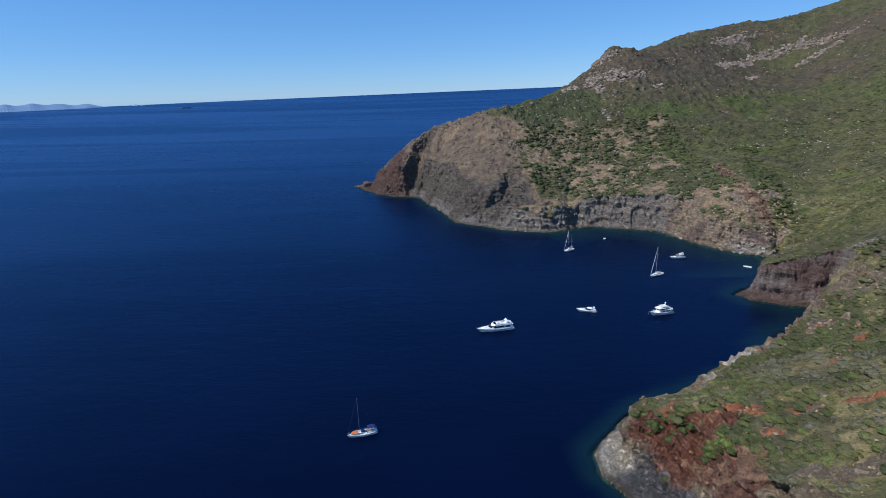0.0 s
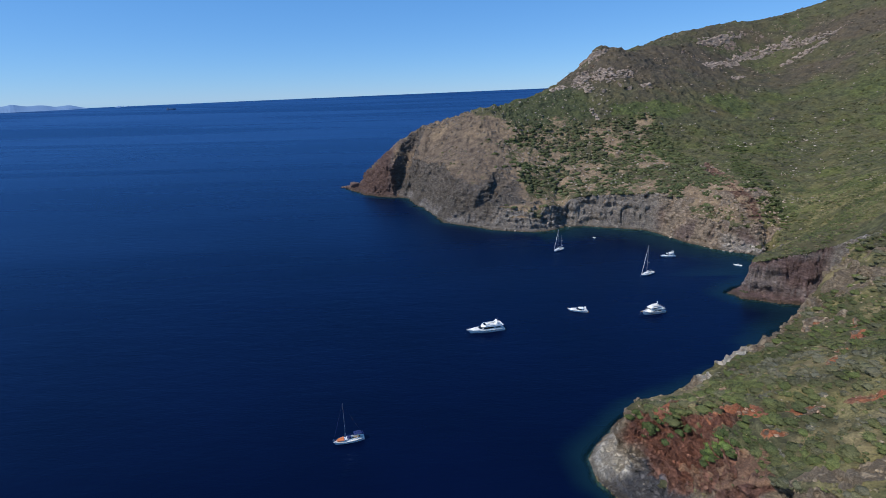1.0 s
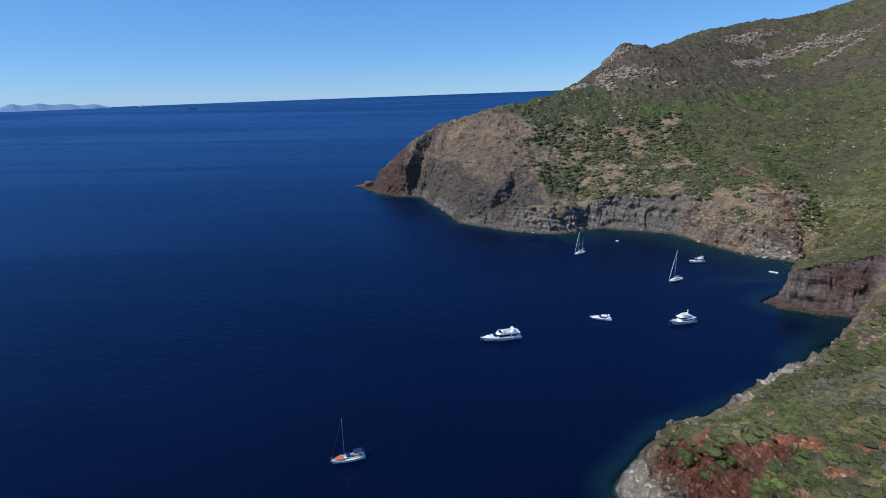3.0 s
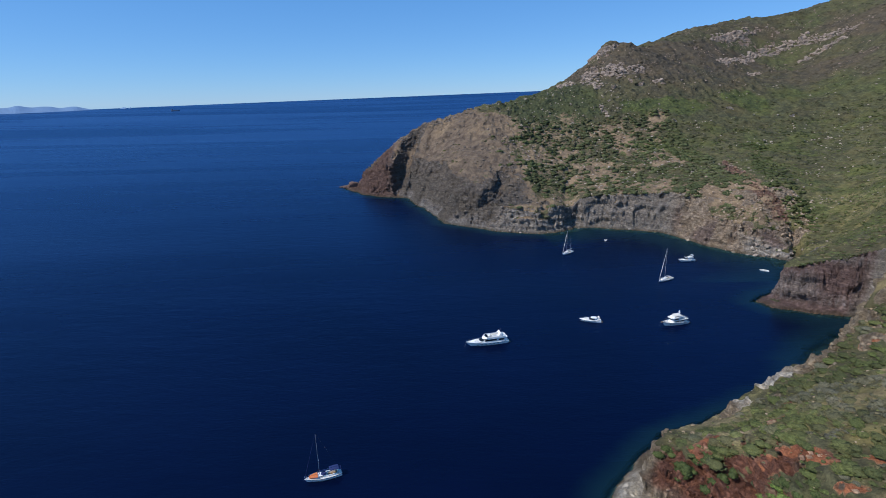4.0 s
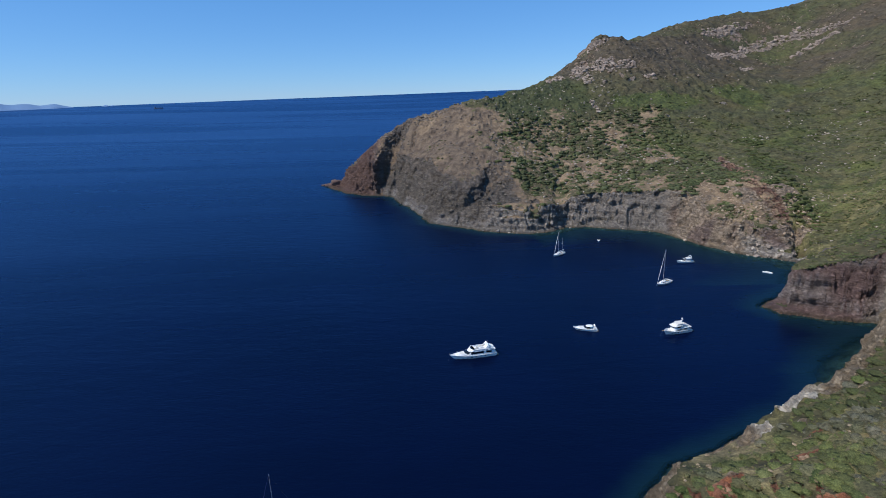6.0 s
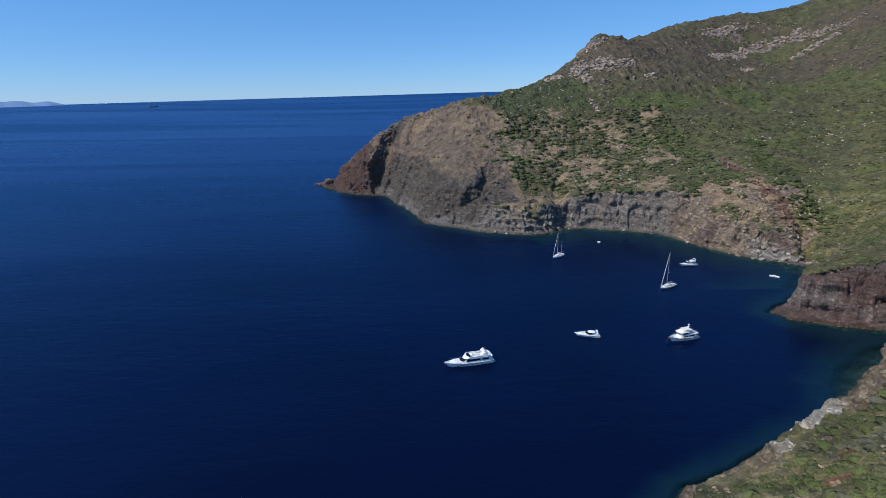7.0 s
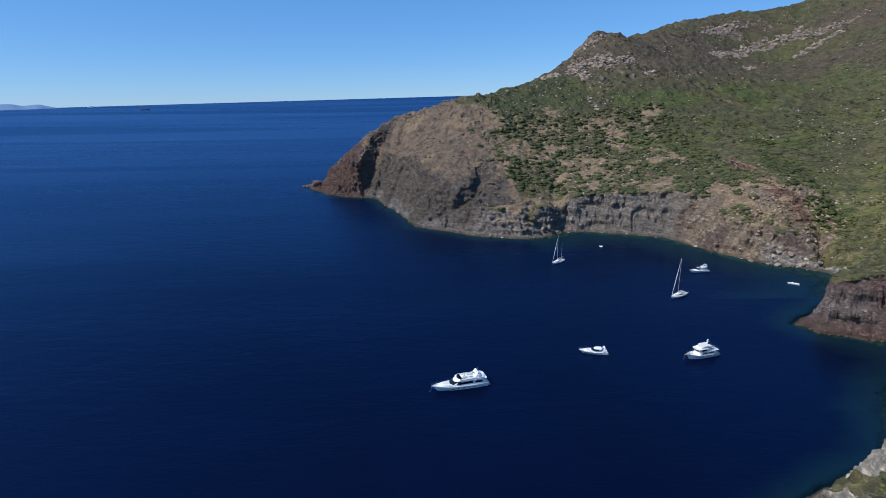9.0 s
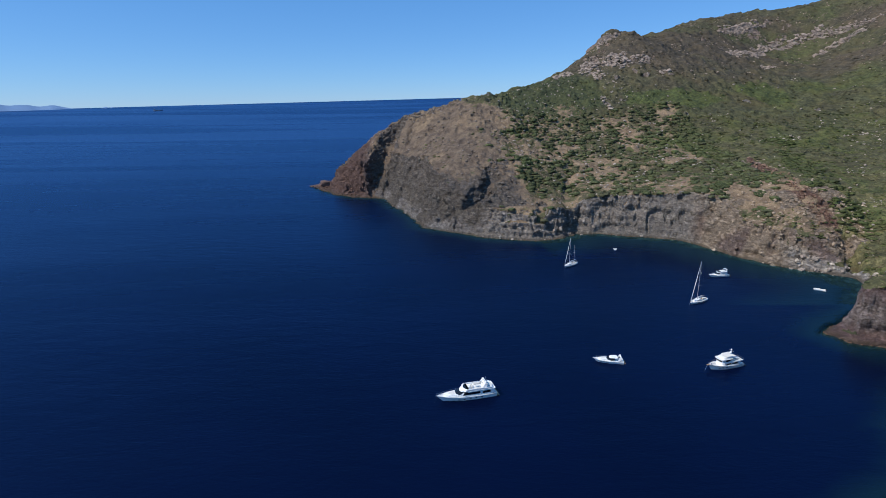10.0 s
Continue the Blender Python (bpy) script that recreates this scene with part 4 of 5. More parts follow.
def motor_yacht():
    boat = boat_at("motor_yacht", 20.0, 255.3, -165.5, "large white flybridge motor yacht at anchor on deep blue water", "motor yacht", tall=0.84, long=0.92)
    rings, sheer = hull_rings(21.8, 5.4, 2.7, 1.7, 2.4, 0.86, 0.12, 2.4, 0.9, 22)
    hull_parts(boat, rings, sheer, GELCOAT, OFFWHITE, 0.1, 0.15, 0.75, 0.5)
    for k in range(6):
        for s in (1, -1):
            x = -5.5 + 2.1 * k
            part("porthole", box(x, x + 0.75, s * 2.50 - 0.06, s * 2.50 + 0.06, 0.95, 1.22, 0.04), SMOKED, boat, "smoked glass")
    part("foredeck", house([(1.5, 8.6, 1.9, 4.0, 2.3, 0), (1.7, 7.6, 1.5, 3.6, 2.85, 0)]), GELCOAT, boat)
    part("sunbathing_pad", house([(3.9, 6.4, 1.1, 1.2, 2.78, 0), (3.95, 6.35, 1.05, 1.2, 2.98, 0)]), CUSHION, boat, "pale cushioned pad")
    salon = part("saloon", house([(-9.0, 4.9, 2.3, 3.8, 1.5, 0), (-9.0, 4.4, 2.25, 3.6, 2.6, 0), (-8.8, 2.3, 2.1, 3.0, 3.75, 0)]), GELCOAT, boat)
    part("windscreen", house([(1.0, 4.52, 2.16, 3.5, 2.7, 0), (0.6, 2.75, 2.08, 3.0, 3.62, 0)]), SMOKED, salon, "dark raked windscreen")
    side_panes(salon, -4.6, 1.8, 2.33, 2.33, 2.55, 3.4, 0.11)
    side_panes(salon, -8.4, -5.4, 2.33, 2.33, 2.5, 3.3, 0.11)
    part("bridge_deck", house([(-10.2, 2.2, 2.4, 2.9, 3.75, 0), (-10.2, 2.3, 2.45, 2.9, 3.98, 0)]), GELCOAT, boat)
    for s in (1, -1):
        part("bulwark", loft([[(x, s * (2.4 - o), z) for x, z in ((-9.6, 3.98), (1.2, 3.98), (0.2, 4.75), (-8.8, 4.6))] for o in (0, 0.14)]), GELCOAT, boat)
        part("side_deck_support", loft([[(x, s * (2.25 - o), z) for x, z in ((-10.0, 1.8), (-9.0, 1.8), (-8.6, 3.75), (-9.8, 3.75))] for o in (0, 0.12)]), GELCOAT, boat)
    part("bridge_screen", house([(0.2, 1.9, 2.1, 1.6, 3.98, 0), (-0.2, 1.1, 1.95, 1.4, 4.7, 0)]), GELCOAT, boat)
    part("wind_deflector", house([(0.0, 1.12, 1.9, 1.4, 4.68, 0), (-0.1, 0.95, 1.85, 1.3, 4.8, 0)]), SMOKED, boat, "low dark wind screen")
    part("helm_console", box(-1.4, -0.7, -0.9, 0.9, 3.98, 5.0, 0.12), GELCOAT, boat)
    for y in (-0.5, 0.5):
        part("helm_seat", box(-2.4, -1.8, y - 0.35, y + 0.35, 3.98, 5.2, 0.15), CUSHION, boat)
    part("sofa", box(-5.6, -2.6, 1.2, 2.1, 3.98, 4.6, 0.12), CUSHION, boat, "pale cushioned sofa")
    part("sofa", box(-5.6, -3.2, -2.1, -1.2, 3.98, 4.6, 0.12), CUSHION, boat, "pale cushioned sofa")
    part("table", box(-4.9, -3.2, -0.5, 0.6, 4.5, 4.58, 0.03), OFFWHITE, boat)
    for s in (1, -1):
        part("radar_arch_leg", loft([[(x, s * (2.15 - o - 0.25 * up), 4.2 + 1.35 * up) for x, up in ((-6.6, 0), (-4.9, 0), (-6.3, 1), (-7.3, 1))] for o in (0, 0.22)]), GELCOAT, boat)
    part("radar_arch", box(-7.4, -6.1, -1.95, 1.95, 5.45, 5.75, 0.12), GELCOAT, boat)
    part("satellite_dome", dome(-6.8, 1.25, 6.1, 0.5, 1.1), GELCOAT, boat)
    part("satellite_dome", dome(-6.8, -1.25, 6.1, 0.5, 1.1), GELCOAT, boat)
    part("radar_mast", rod([(-6.7, 0, 5.7), (-6.8, 0, 6.8)], 0.12), GELCOAT, boat)
    part("radar_scanner", box(-6.95, -6.65, -0.8, 0.8, 6.5, 6.68, 0.05), GELCOAT, boat)
    part("whip_aerial", rod([(-6.9, 0.4, 6.0), (-7.2, 0.45, 8.3)], [0.03, 0.015], 5), GELCOAT, boat)
    part("tender", house([(-9.7, -7.2, 0.8, 1.2, 4.0, 0), (-9.7, -7.1, 0.95, 1.2, 4.5, 0)]), OFFWHITE, boat, "small white tender on the upper deck")
    part("deck_locker", box(-9.2, -8.2, 1.3, 2.0, 3.98, 4.7, 0.15), GELCOAT, boat)
    part("deck_crane", rod([(-7.0, -1.6, 4.0), (-7.0, -1.6, 5.0), (-8.9, -1.0, 5.2)], 0.12, 6), GELCOAT, boat)
    part("swim_platform", box(-11.9, -10.7, -2.2, 2.2, 0.3, 0.45, 0.05), TEAK, boat, "teak swim platform")
    part("cockpit_floor", box(-10.6, -9.0, -2.2, 2.2, 1.2, 1.3, 0.03), TEAK, boat)
    part("cockpit_sofa", box(-10.2, -9.4, -1.6, 1.6, 1.3, 1.8, 0.12), CUSHION, boat)
    part("anchor_roller", box(10.4, 11.15, -0.16, 0.16, 2.45, 2.62, 0.04), STEEL, boat)
    part("anchor", rod([(10.9, 0, 2.5), (10.75, 0, 1.7), (10.4, 0, 1.45)], 0.09), STEEL, boat)
    part("anchor_chain", rod([(10.75, 0, 1.6), (11.6, 0, 0.1), (12.2, 0, -1.0)], 0.03, 5), STEEL, boat)


def trawler_yacht():
    boat = boat_at("trawler_yacht", 113.3, 272.8, -163, "white trawler yacht with high wheelhouse and stubby mast", "motor yacht", tall=0.92, long=1.06)
    rings, sheer = hull_rings(13.6, 4.5, 2.5, 1.25, 1.5, 0.84, 0.1, 2.6, 0.9, 18)
    hull_parts(boat, rings, sheer, GELCOAT, OFFWHITE, 0.1, 0.35, 0.7, 0.35, RUBBER)
    for k in range(3):
        for s in (1, -1):
            part("porthole", box(0.6 + 1.4 * k, 1.05 + 1.4 * k, s * (2.1 - 0.12 * k) - 0.1, s * (2.1 - 0.12 * k) + 0.1, 1.0, 1.3, 0.08), SMOKED, boat, "smoked glass")
    cabin = part("deck_cabin", house([(-4.6, 2.6, 1.75, 0.9, 1.0, 0), (-4.6, 2.4, 1.7, 0.9, 2.85, 0)]), GELCOAT, boat)
    side_panes(cabin, -4.0, -1.4, 1.76, 1.74, 1.9, 2.55)
    side_panes(cabin, -1.1, 1.0, 1.76, 1.74, 1.9, 2.55)
    wheelhouse = part("wheelhouse", house([(-1.2, 2.5, 1.6, 0.8, 2.85, 0), (-1.2, 2.9, 1.6, 0.8, 4.1, 0)]), GELCOAT, boat)
    part("windscreen", house([(0.9, 2.66, 1.5, 0.8, 3.2, 0), (0.9, 2.92, 1.52, 0.8, 3.9, 0)]), SMOKED, wheelhouse, "dark upright windscreen")
    side_panes(wheelhouse, -0.9, 1.2, 1.6, 1.6, 3.2, 3.85, 0.0)
    part("roof", house([(-1.7, 3.2, 1.85, 0.9, 4.1, 0), (-1.7, 3.2, 1.8, 0.9, 4.24, 0)]), OFFWHITE, boat)
    part("upper_deck", house([(-6.2, -1.2, 2.0, 0.4, 2.85, 0), (-6.2, -1.2, 2.0, 0.4, 2.97, 0)]), OFFWHITE, boat)
    part("upper_rail", rod([(-1.3, 1.9, 3.7), (-6.1, 1.9, 3.7), (-6.1, -1.9, 3.7), (-1.3, -1.9, 3.7)], 0.03, 5), STEEL, boat)
    for x in (-2.5, -3.7, -4.9, -6.1):
        for s in (1, -1):
            part("stanchion", rod([(x, s * 1.9, 2.95), (x, s * 1.9, 3.7)], 0.02, 5), STEEL, boat)
    part("dinghy_on_deck", house([(-5.6, -2.8, 0.6, 1.0, 3.0, 0), (-5.7, -2.7, 0.72, 1.0, 3.4, 0)]), GREY_TUBE, boat)
    part("mast", rod([(-2.2, 0, 4.2), (-2.4, 0, 7.0)], [0.16, 0.1], 8), GELCOAT, boat)
    part("bimini", house([(-2.8, 0.9, 1.55, 0.6, 5.15, 0), (-2.8, 0.8, 1.5, 0.6, 5.27, 0)]), CUSHION, boat, "beige canvas sun awning")
    for bx in (-2.6, 0.5):
        for s in (1, -1):
            part("awning_pole", rod([(bx, s * 1.4, 4.2), (bx, s * 1.4, 5.16)], 0.035, 5), STEEL, boat)
    part("flybridge_coaming", house([(-1.4, 2.2, 1.5, 0.8, 4.24, 0), (-1.4, 1.9, 1.45, 0.8, 4.75, 0)]), GELCOAT, boat)
    part("radar_dome", dome(-2.1, 0, 5.9, 0.42, 0.7), GELCOAT, boat)
    part("satellite_dome", dome(-2.3, 0.0, 7.1, 0.32, 1.0), GELCOAT, boat)
    part("yard", rod([(-2.35, -0.9, 6.5), (-2.35, 0.9, 6.5)], 0.04, 5), GELCOAT, boat)
    part("bow_platform", box(6.2, 7.4, -0.35, 0.35, 2.3, 2.42, 0.05), TEAK, boat)
    part("windlass", box(5.2, 5.6, -0.25, 0.25, 2.1, 2.5, 0.08), STEEL, boat)
    part("swim_platform", box(-7.7, -6.7, -1.8, 1.8, 0.25, 0.38, 0.04), TEAK, boat, "teak swim platform")
    part("anchor_chain", rod([(7.2, 0, 2.2), (7.9, 0, 0.1), (8.3, 0, -1)], 0.03, 5), STEEL, boat)


def sports_cruiser():
    boat = boat_at("sports_cruiser", 73.3, 278.0, 171, "low white open sports cruiser with radar arch", "motor boat", long=0.92)
    rings, sheer = hull_rings(11.8, 3.6, 1.45, 0.95, 1.8, 0.88, 0.12, 2.2, 0.5, 18)
    hull_parts(boat, rings, sheer, GELCOAT, GELCOAT, 0.08, 0.05, 0.5, 0.5)
    part("foredeck", house([(-1.0, 4.6, 1.35, 2.8, 1.0, 0), (-0.8, 3.6, 1.05, 2.6, 1.62, 0)]), GELCOAT, boat)
    part("deck_pad", box(1.0, 2.8, -0.75, 0.75, 1.5, 1.64, 0.05), CUSHION, boat)
    for k in range(3):
        for s in (1, -1):
            part("hull_window", box(0.2 + 1.2 * k, 0.9 + 1.2 * k, s * (1.66 - 0.12 * k) - 0.06, s * (1.66 - 0.12 * k) + 0.06, 0.62, 0.8, 0.03), SMOKED, boat, "smoked glass")
    part("windscreen", house([(-2.4, 0.9, 1.45, 1.6, 1.5, 0), (-2.4, -0.1, 1.3, 1.3, 2.15, 0)], cap=False), SMOKED, boat, "dark wrap-around screen")
    part("hard_top", house([(-3.6, -0.3, 1.3, 1.0, 2.15, 0), (-3.5, -0.5, 1.15, 1.0, 2.32, 0)]), GELCOAT, boat)
    part("cockpit", house([(-4.6, -0.9, 1.35, 0.5, 0.72, 0), (-4.6, -0.9, 1.35, 0.5, 0.8, 0)]), TEAK, boat)
    part("cockpit_seat", box(-4.4, -3.6, -1.2, 1.2, 0.95, 1.35, 0.1), CUSHION, boat)
    part("sun_pad", box(-5.4, -4.5, -1.25, 1.25, 1.0, 1.2, 0.08), CUSHION, boat)
    for s in (1, -1):
        part("radar_arch_leg", loft([[(x, s * (1.5 - o - 0.2 * up), 1.0 + 1.6 * up) for x, up in ((-4.3, 0), (-3.3, 0), (-4.4, 1), (-4.9, 1))] for o in (0, 0.12)]), GELCOAT, boat)
    part("radar_arch", box(-4.95, -4.35, -1.32, 1.32, 2.52, 2.68, 0.05), GELCOAT, boat)
    part("radar_dome", dome(-4.65, 0, 2.82, 0.3, 0.6), GELCOAT, boat)
    part("swim_platform", box(-6.6, -5.8, -1.5, 1.5, 0.22, 0.34, 0.04), TEAK, boat)


def flybridge_boat():
    boat = boat_at("flybridge_cruiser", 162.2, 372.8, -170, "white flybridge motor boat moored close to the cliffs", "motor boat", tall=0.9)
    rings, sheer = hull_rings(11.6, 3.8, 1.75, 1.1, 1.6, 0.88, 0.12, 2.3, 0.5, 16)
    hull_parts(boat, rings, sheer, GELCOAT, OFFWHITE, 0.08, 0.08, 0.55, 0.5)
    salon = part("saloon", house([(-3.2, 2.6, 1.5, 2.0, 1.0, 0), (-3.2, 2.2, 1.45, 1.9, 1.9, 0), (-3.2, 0.8, 1.35, 1.5, 2.7, 0)]), GELCOAT, boat)
    part("windscreen", house([(0.0, 2.2, 1.42, 1.8, 1.95, 0), (-0.2, 1.05, 1.34, 1.5, 2.62, 0)]), SMOKED, salon, "dark raked windscreen")
    side_panes(salon, -2.6, 0.4, 1.45, 1.4, 1.8, 2.35)
    part("flybridge", house([(-4.2, 0.8, 1.55, 1.3, 2.7, 0), (-4.2, 1.1, 1.6, 1.4, 3.2, 0)]), GELCOAT, boat)
    part("bridge_seat", box(-3.2, -1.4, -1.1, 1.1, 3.2, 3.5, 0.1), CUSHION, boat)
    part("bridge_screen", house([(-0.2, 0.9, 1.3, 0.8, 3.2, 0), (-0.4, 0.4, 1.2, 0.8, 3.6, 0)]), SMOKED, boat)
    for s in (1, -1):
        part("radar_arch_leg", rod([(-3.3, s * 1.45, 3.1), (-4.0, s * 1.3, 4.3)], 0.12, 6), GELCOAT, boat)
    part("radar_arch", box(-4.3, -3.8, -1.4, 1.4, 4.22, 4.4, 0.06), GELCOAT, boat)
    part("radar_dome", dome(-4.05, 0, 4.58, 0.3, 0.6), GELCOAT, boat)
    part("cockpit_floor", box(-5.5, -3.2, -1.4, 1.4, 0.78, 0.86, 0.03), TEAK, boat)
    part("swim_platform", box(-6.5, -5.7, -1.6, 1.6, 0.25, 0.37, 0.04), TEAK, boat)


def sailing_yacht(x, y, heading, length, beam, mast_at, mast_top, label, mizzen=0.0, canvas=None, orange=False):
    boat = boat_at("sailing_yacht", x, y, heading, label, "sailboat")
    rings, sheer = hull_rings(length, beam, 1.2, 0.88, 0.9, 0.66, 0.08, 1.9, 0.5, 18)
    hull_parts(boat, rings, sheer, GELCOAT, OFFWHITE, 0.07, 0.04, 0.6, 0.0, ANTIFOUL if orange else None)
    h, l = beam / 2, length / 2
    cabin = part("coachroof", house([(-0.12 * l, 0.58 * l, 0.56 * h, 0.3 * l, 0.78, 0), (-0.1 * l, 0.5 * l, 0.48 * h, 0.3 * l, 1.6, 0)]), GELCOAT, boat)
    for k in range(4):
        for s in (1, -1):
            a = (-0.02 + 0.1 * k) * l
            part("cabin_window", box(a, a + 0.07 * l, s * 0.53 * h - 0.04, s * 0.53 * h + 0.04, 1.25, 1.45, 0.03), SMOKED, cabin, "smoked glass")
    part("hatch", box(0.40 * l, 0.48 * l, -0.25, 0.25, 1.58, 1.68, 0.03), SMOKED, cabin)
    part("cockpit_floor", box(-0.78 * l, -0.14 * l, -0.42 * h, 0.42 * h, 0.8, 0.9, 0.01), TEAK, boat, "teak cockpit")
    for s in (1, -1):
        part("cockpit_coaming", box(-0.8 * l, -0.12 * l, s * 0.52 * h - 0.1, s * 0.52 * h + 0.1, 0.76, 1.3, 0.05), GELCOAT, boat)
    part("steering_wheel", rod([(-0.62 * l, 0.42 * math.cos(a * math.pi / 6), 1.45 + 0.42 * math.sin(a * math.pi / 6)) for a in range(13)], 0.025, 5), STEEL, boat)
    part("wheel_pedestal", box(-0.6 * l, -0.57 * l, -0.12, 0.12, 0.85, 1.55, 0.04), GELCOAT, boat)
    masts = [("mast", mast_at * l, mast_top, 0.09 if orange else 0.12)] + ([("mizzen_mast", -0.62 * l, mizzen, 0.10)] if mizzen else [])
    for name, mx, top, r in masts:
        mast = part(name, rod([(mx, 0, 0.9), (mx, 0, top)], [r, r * 0.7], 8), ALLOY, boat)
        for f in ((0.38, 0.68) if top > 13 else (0.5,)):
            for s in (1, -1):
                part("spreader", rod([(mx, 0, 1 + f * top), (mx - 0.15, s * 0.36 * beam * (1.15 - f), 1.05 + f * top)], 0.035, 5), ALLOY, mast)
        for s in (1, -1):
            part("shroud", rod([(mx - 0.2, s * 0.9 * h * (0.8 if name != "mast" else 1), 1.1), (mx - 0.15, s * 0.36 * beam * 0.75, 1.05 + 0.38 * top), (mx, 0, top - 0.4)], 0.012, 4), STEEL, mast)
        span = 0.36 * length if name == "mast" else 0.2 * length
        boom = part("boom", rod([(mx - 0.1, 0, 2.35), (mx - span, 0, 2.45)], 0.07, 6), ALLOY, mast)
        part("sail_cover", rod([(mx - 0.1, 0, 2.6), (mx - 0.5 * span, 0, 2.62), (mx - span, 0, 2.52)], [0.2, 0.16, 0.08], 8), canvas or SAILCLOTH, boom, "stowed mainsail under its cover")
    part("furled_genoa", rod([(l - 0.25, 0, 1.45), (0.5 * (l - 0.25 + mast_at * l), 0, 0.5 * (1.45 + mast_top)), (mast_at * l + 0.12, 0, mast_top - 0.3)], [0.08, 0.17, 0.05] if not orange else [0.035, 0.05, 0.03], 6), NAVY_CANVAS if orange else SAILCLOTH, boat, "dark sail rolled round the forestay" if orange else "white sail rolled round the forestay")
    part("backstay", rod([(-l + 0.2, 0, 1.05), (mast_at * l, 0, mast_top)], 0.012, 4), STEEL, boat)
    if canvas:
        part("sprayhood", house([(-0.16 * l, 0.1 * l, 0.5 * h, 0.5, 1.55, 0), (-0.16 * l, 0.04 * l, 0.42 * h, 0.4, 2.15, 0)]), canvas, boat, "dark blue canvas hood")
        bimini = part("bimini", loft([[(a * l, 0.62 * h * math.cos(b * math.pi / 8), 2.75 + 0.28 * math.sin(b * math.pi / 8) - o) for b in range(9)] + [(a * l, 0.62 * h * math.cos(b * math.pi / 8), 2.71 + 0.28 * math.sin(b * math.pi / 8) - o) for b in range(8, -1, -1)] for a, o in ((-0.86, 0.12), (-0.7, 0), (-0.5, 0), (-0.36, 0.1))]), canvas, boat, "dark blue canvas awning")
        for a in (-0.82, -0.4):
            for s in (1, -1):
                part("awning_pole", rod([(a * l, s * 0.62 * h, 1.1), (a * l, s * 0.6 * h, 2.7)], 0.02, 5), STEEL, bimini)
        part("solar_panel", box(-0.98 * l, -0.88 * l, -0.55 * h, 0.55 * h, 2.2, 2.26, 0.01), NAVY_CANVAS, boat)
    else:
        part("sprayhood", house([(-0.16 * l, 0.1 * l, 0.5 * h, 0.5, 1.55, 0), (-0.16 * l, 0.04 * l, 0.42 * h, 0.4, 2.05, 0)]), SAILCLOTH, boat, "pale canvas hood")
    if orange:
        part("foredeck_awning", loft([[(a * l, w * h * math.cos(b * math.pi / 6), 1.35 + t + 0.38 * math.sin(b * math.pi / 6)) for b in range(7)] for a, w, t in ((0.28, 0.72, 0.2), (0.45, 0.66, 0.16), (0.62, 0.46, 0.12), (0.74, 0.2, 0.06))]), ORANGE_CANVAS, boat, "faded orange canvas spread over the foredeck")
    part("pulpit", rod([(l - 0.9, 0.4 * h, 1.3), (l - 0.5, 0.3 * h, 1.95), (l - 0.05, 0, 2.0), (l - 0.5, -0.3 * h, 1.95), (l - 0.9, -0.4 * h, 1.3)], 0.022, 5), STEEL, boat)
    part("pushpit", rod([(-0.82 * l, 0.66 * h, 1.05), (-0.86 * l, 0.66 * h, 1.75), (-0.98 * l, 0.4 * h, 1.75), (-0.98 * l, -0.4 * h, 1.75), (-0.86 * l, -0.66 * h, 1.75), (-0.82 * l, -0.66 * h, 1.05)], 0.022, 5), STEEL, boat)
    part("anchor_chain", rod([(l - 0.05, 0, 1.3), (l + 0.5, 0, 0.05), (l + 0.9, 0, -1)], 0.025, 5), STEEL, boat)
    return boat


def small_boat(name, x, y, heading, length, beam, stuff, label, console):
    boat = boat_at(name, x, y, heading, label, "small boat")
    rings, sheer = hull_rings(length, beam, 0.75, 0.55, 0.5, 0.86, 0.15, 2.2, 0.25, 12)
    part("hull", loft(rings, cap=True, closed=False), stuff, boat)
    part("floor", house([(-0.46 * length, 0.34 * length, 0.38 * beam, 0.3 * length, 0.28, 0, 0.1), (-0.46 * length, 0.34 * length, 0.38 * beam, 0.3 * length, 0.32, 0, 0.1)]), OFFWHITE, boat)
    for s in (1, -1):
        part("gunwale", rod([(a, s * b, c) for a, b, c in sheer], 0.05 if console else 0.16, 6), GELCOAT, boat)
    part("thwart", box(-0.1 * length, 0.0, -0.42 * beam, 0.42 * beam, 0.42, 0.5, 0.02), OFFWHITE, boat)
    part("outboard_motor", box(-0.55 * length, -0.47 * length, -0.16, 0.16, 0.3, 1.05, 0.06), RUBBER, boat, "dark outboard motor")
    if console:
        part("console", box(-0.02 * length, 0.1 * length, -0.35, 0.35, 0.3, 1.15, 0.08), GELCOAT, boat)
        part("bow_pad", box(0.2 * length, 0.34 * length, -0.4, 0.4, 0.5, 0.62, 0.04), CUSHION, boat)


motor_yacht()
trawler_yacht()
sports_cruiser()
flybridge_boat()
sailing_yacht(-35.8, 167.0, -159, 11.2, 3.6, 0.18, 15.8, "white sailing yacht with orange foredeck canvas and navy awning", canvas=NAVY_CANVAS, orange=True)
sailing_yacht(133.8, 335.9, -147, 12.6, 4.0, 0.14, 20.2, "large white sloop with tall mast and stowed sails")
sailing_yacht(87.7, 396.2, -136, 12.2, 3.7, 0.16, 16.8, "white two-masted ketch lying off the cliffs", mizzen=11.8)
small_boat("motor_launch", 200.6, 349.0, 148, 5.4, 2.0, GELCOAT, "small open white motor launch near the beach", True)
small_boat("inflatable_dinghy", 124.0, 427.7, -104, 3.9, 2.0, GELCOAT, "small white inflatable dinghy afloat near the cliffs", False)


# ---- far islands on the horizon ----
HAZE = plain("hazy_land", (0.165, 0.28, 0.45), 1.0, 0, 0.03, 0.01)


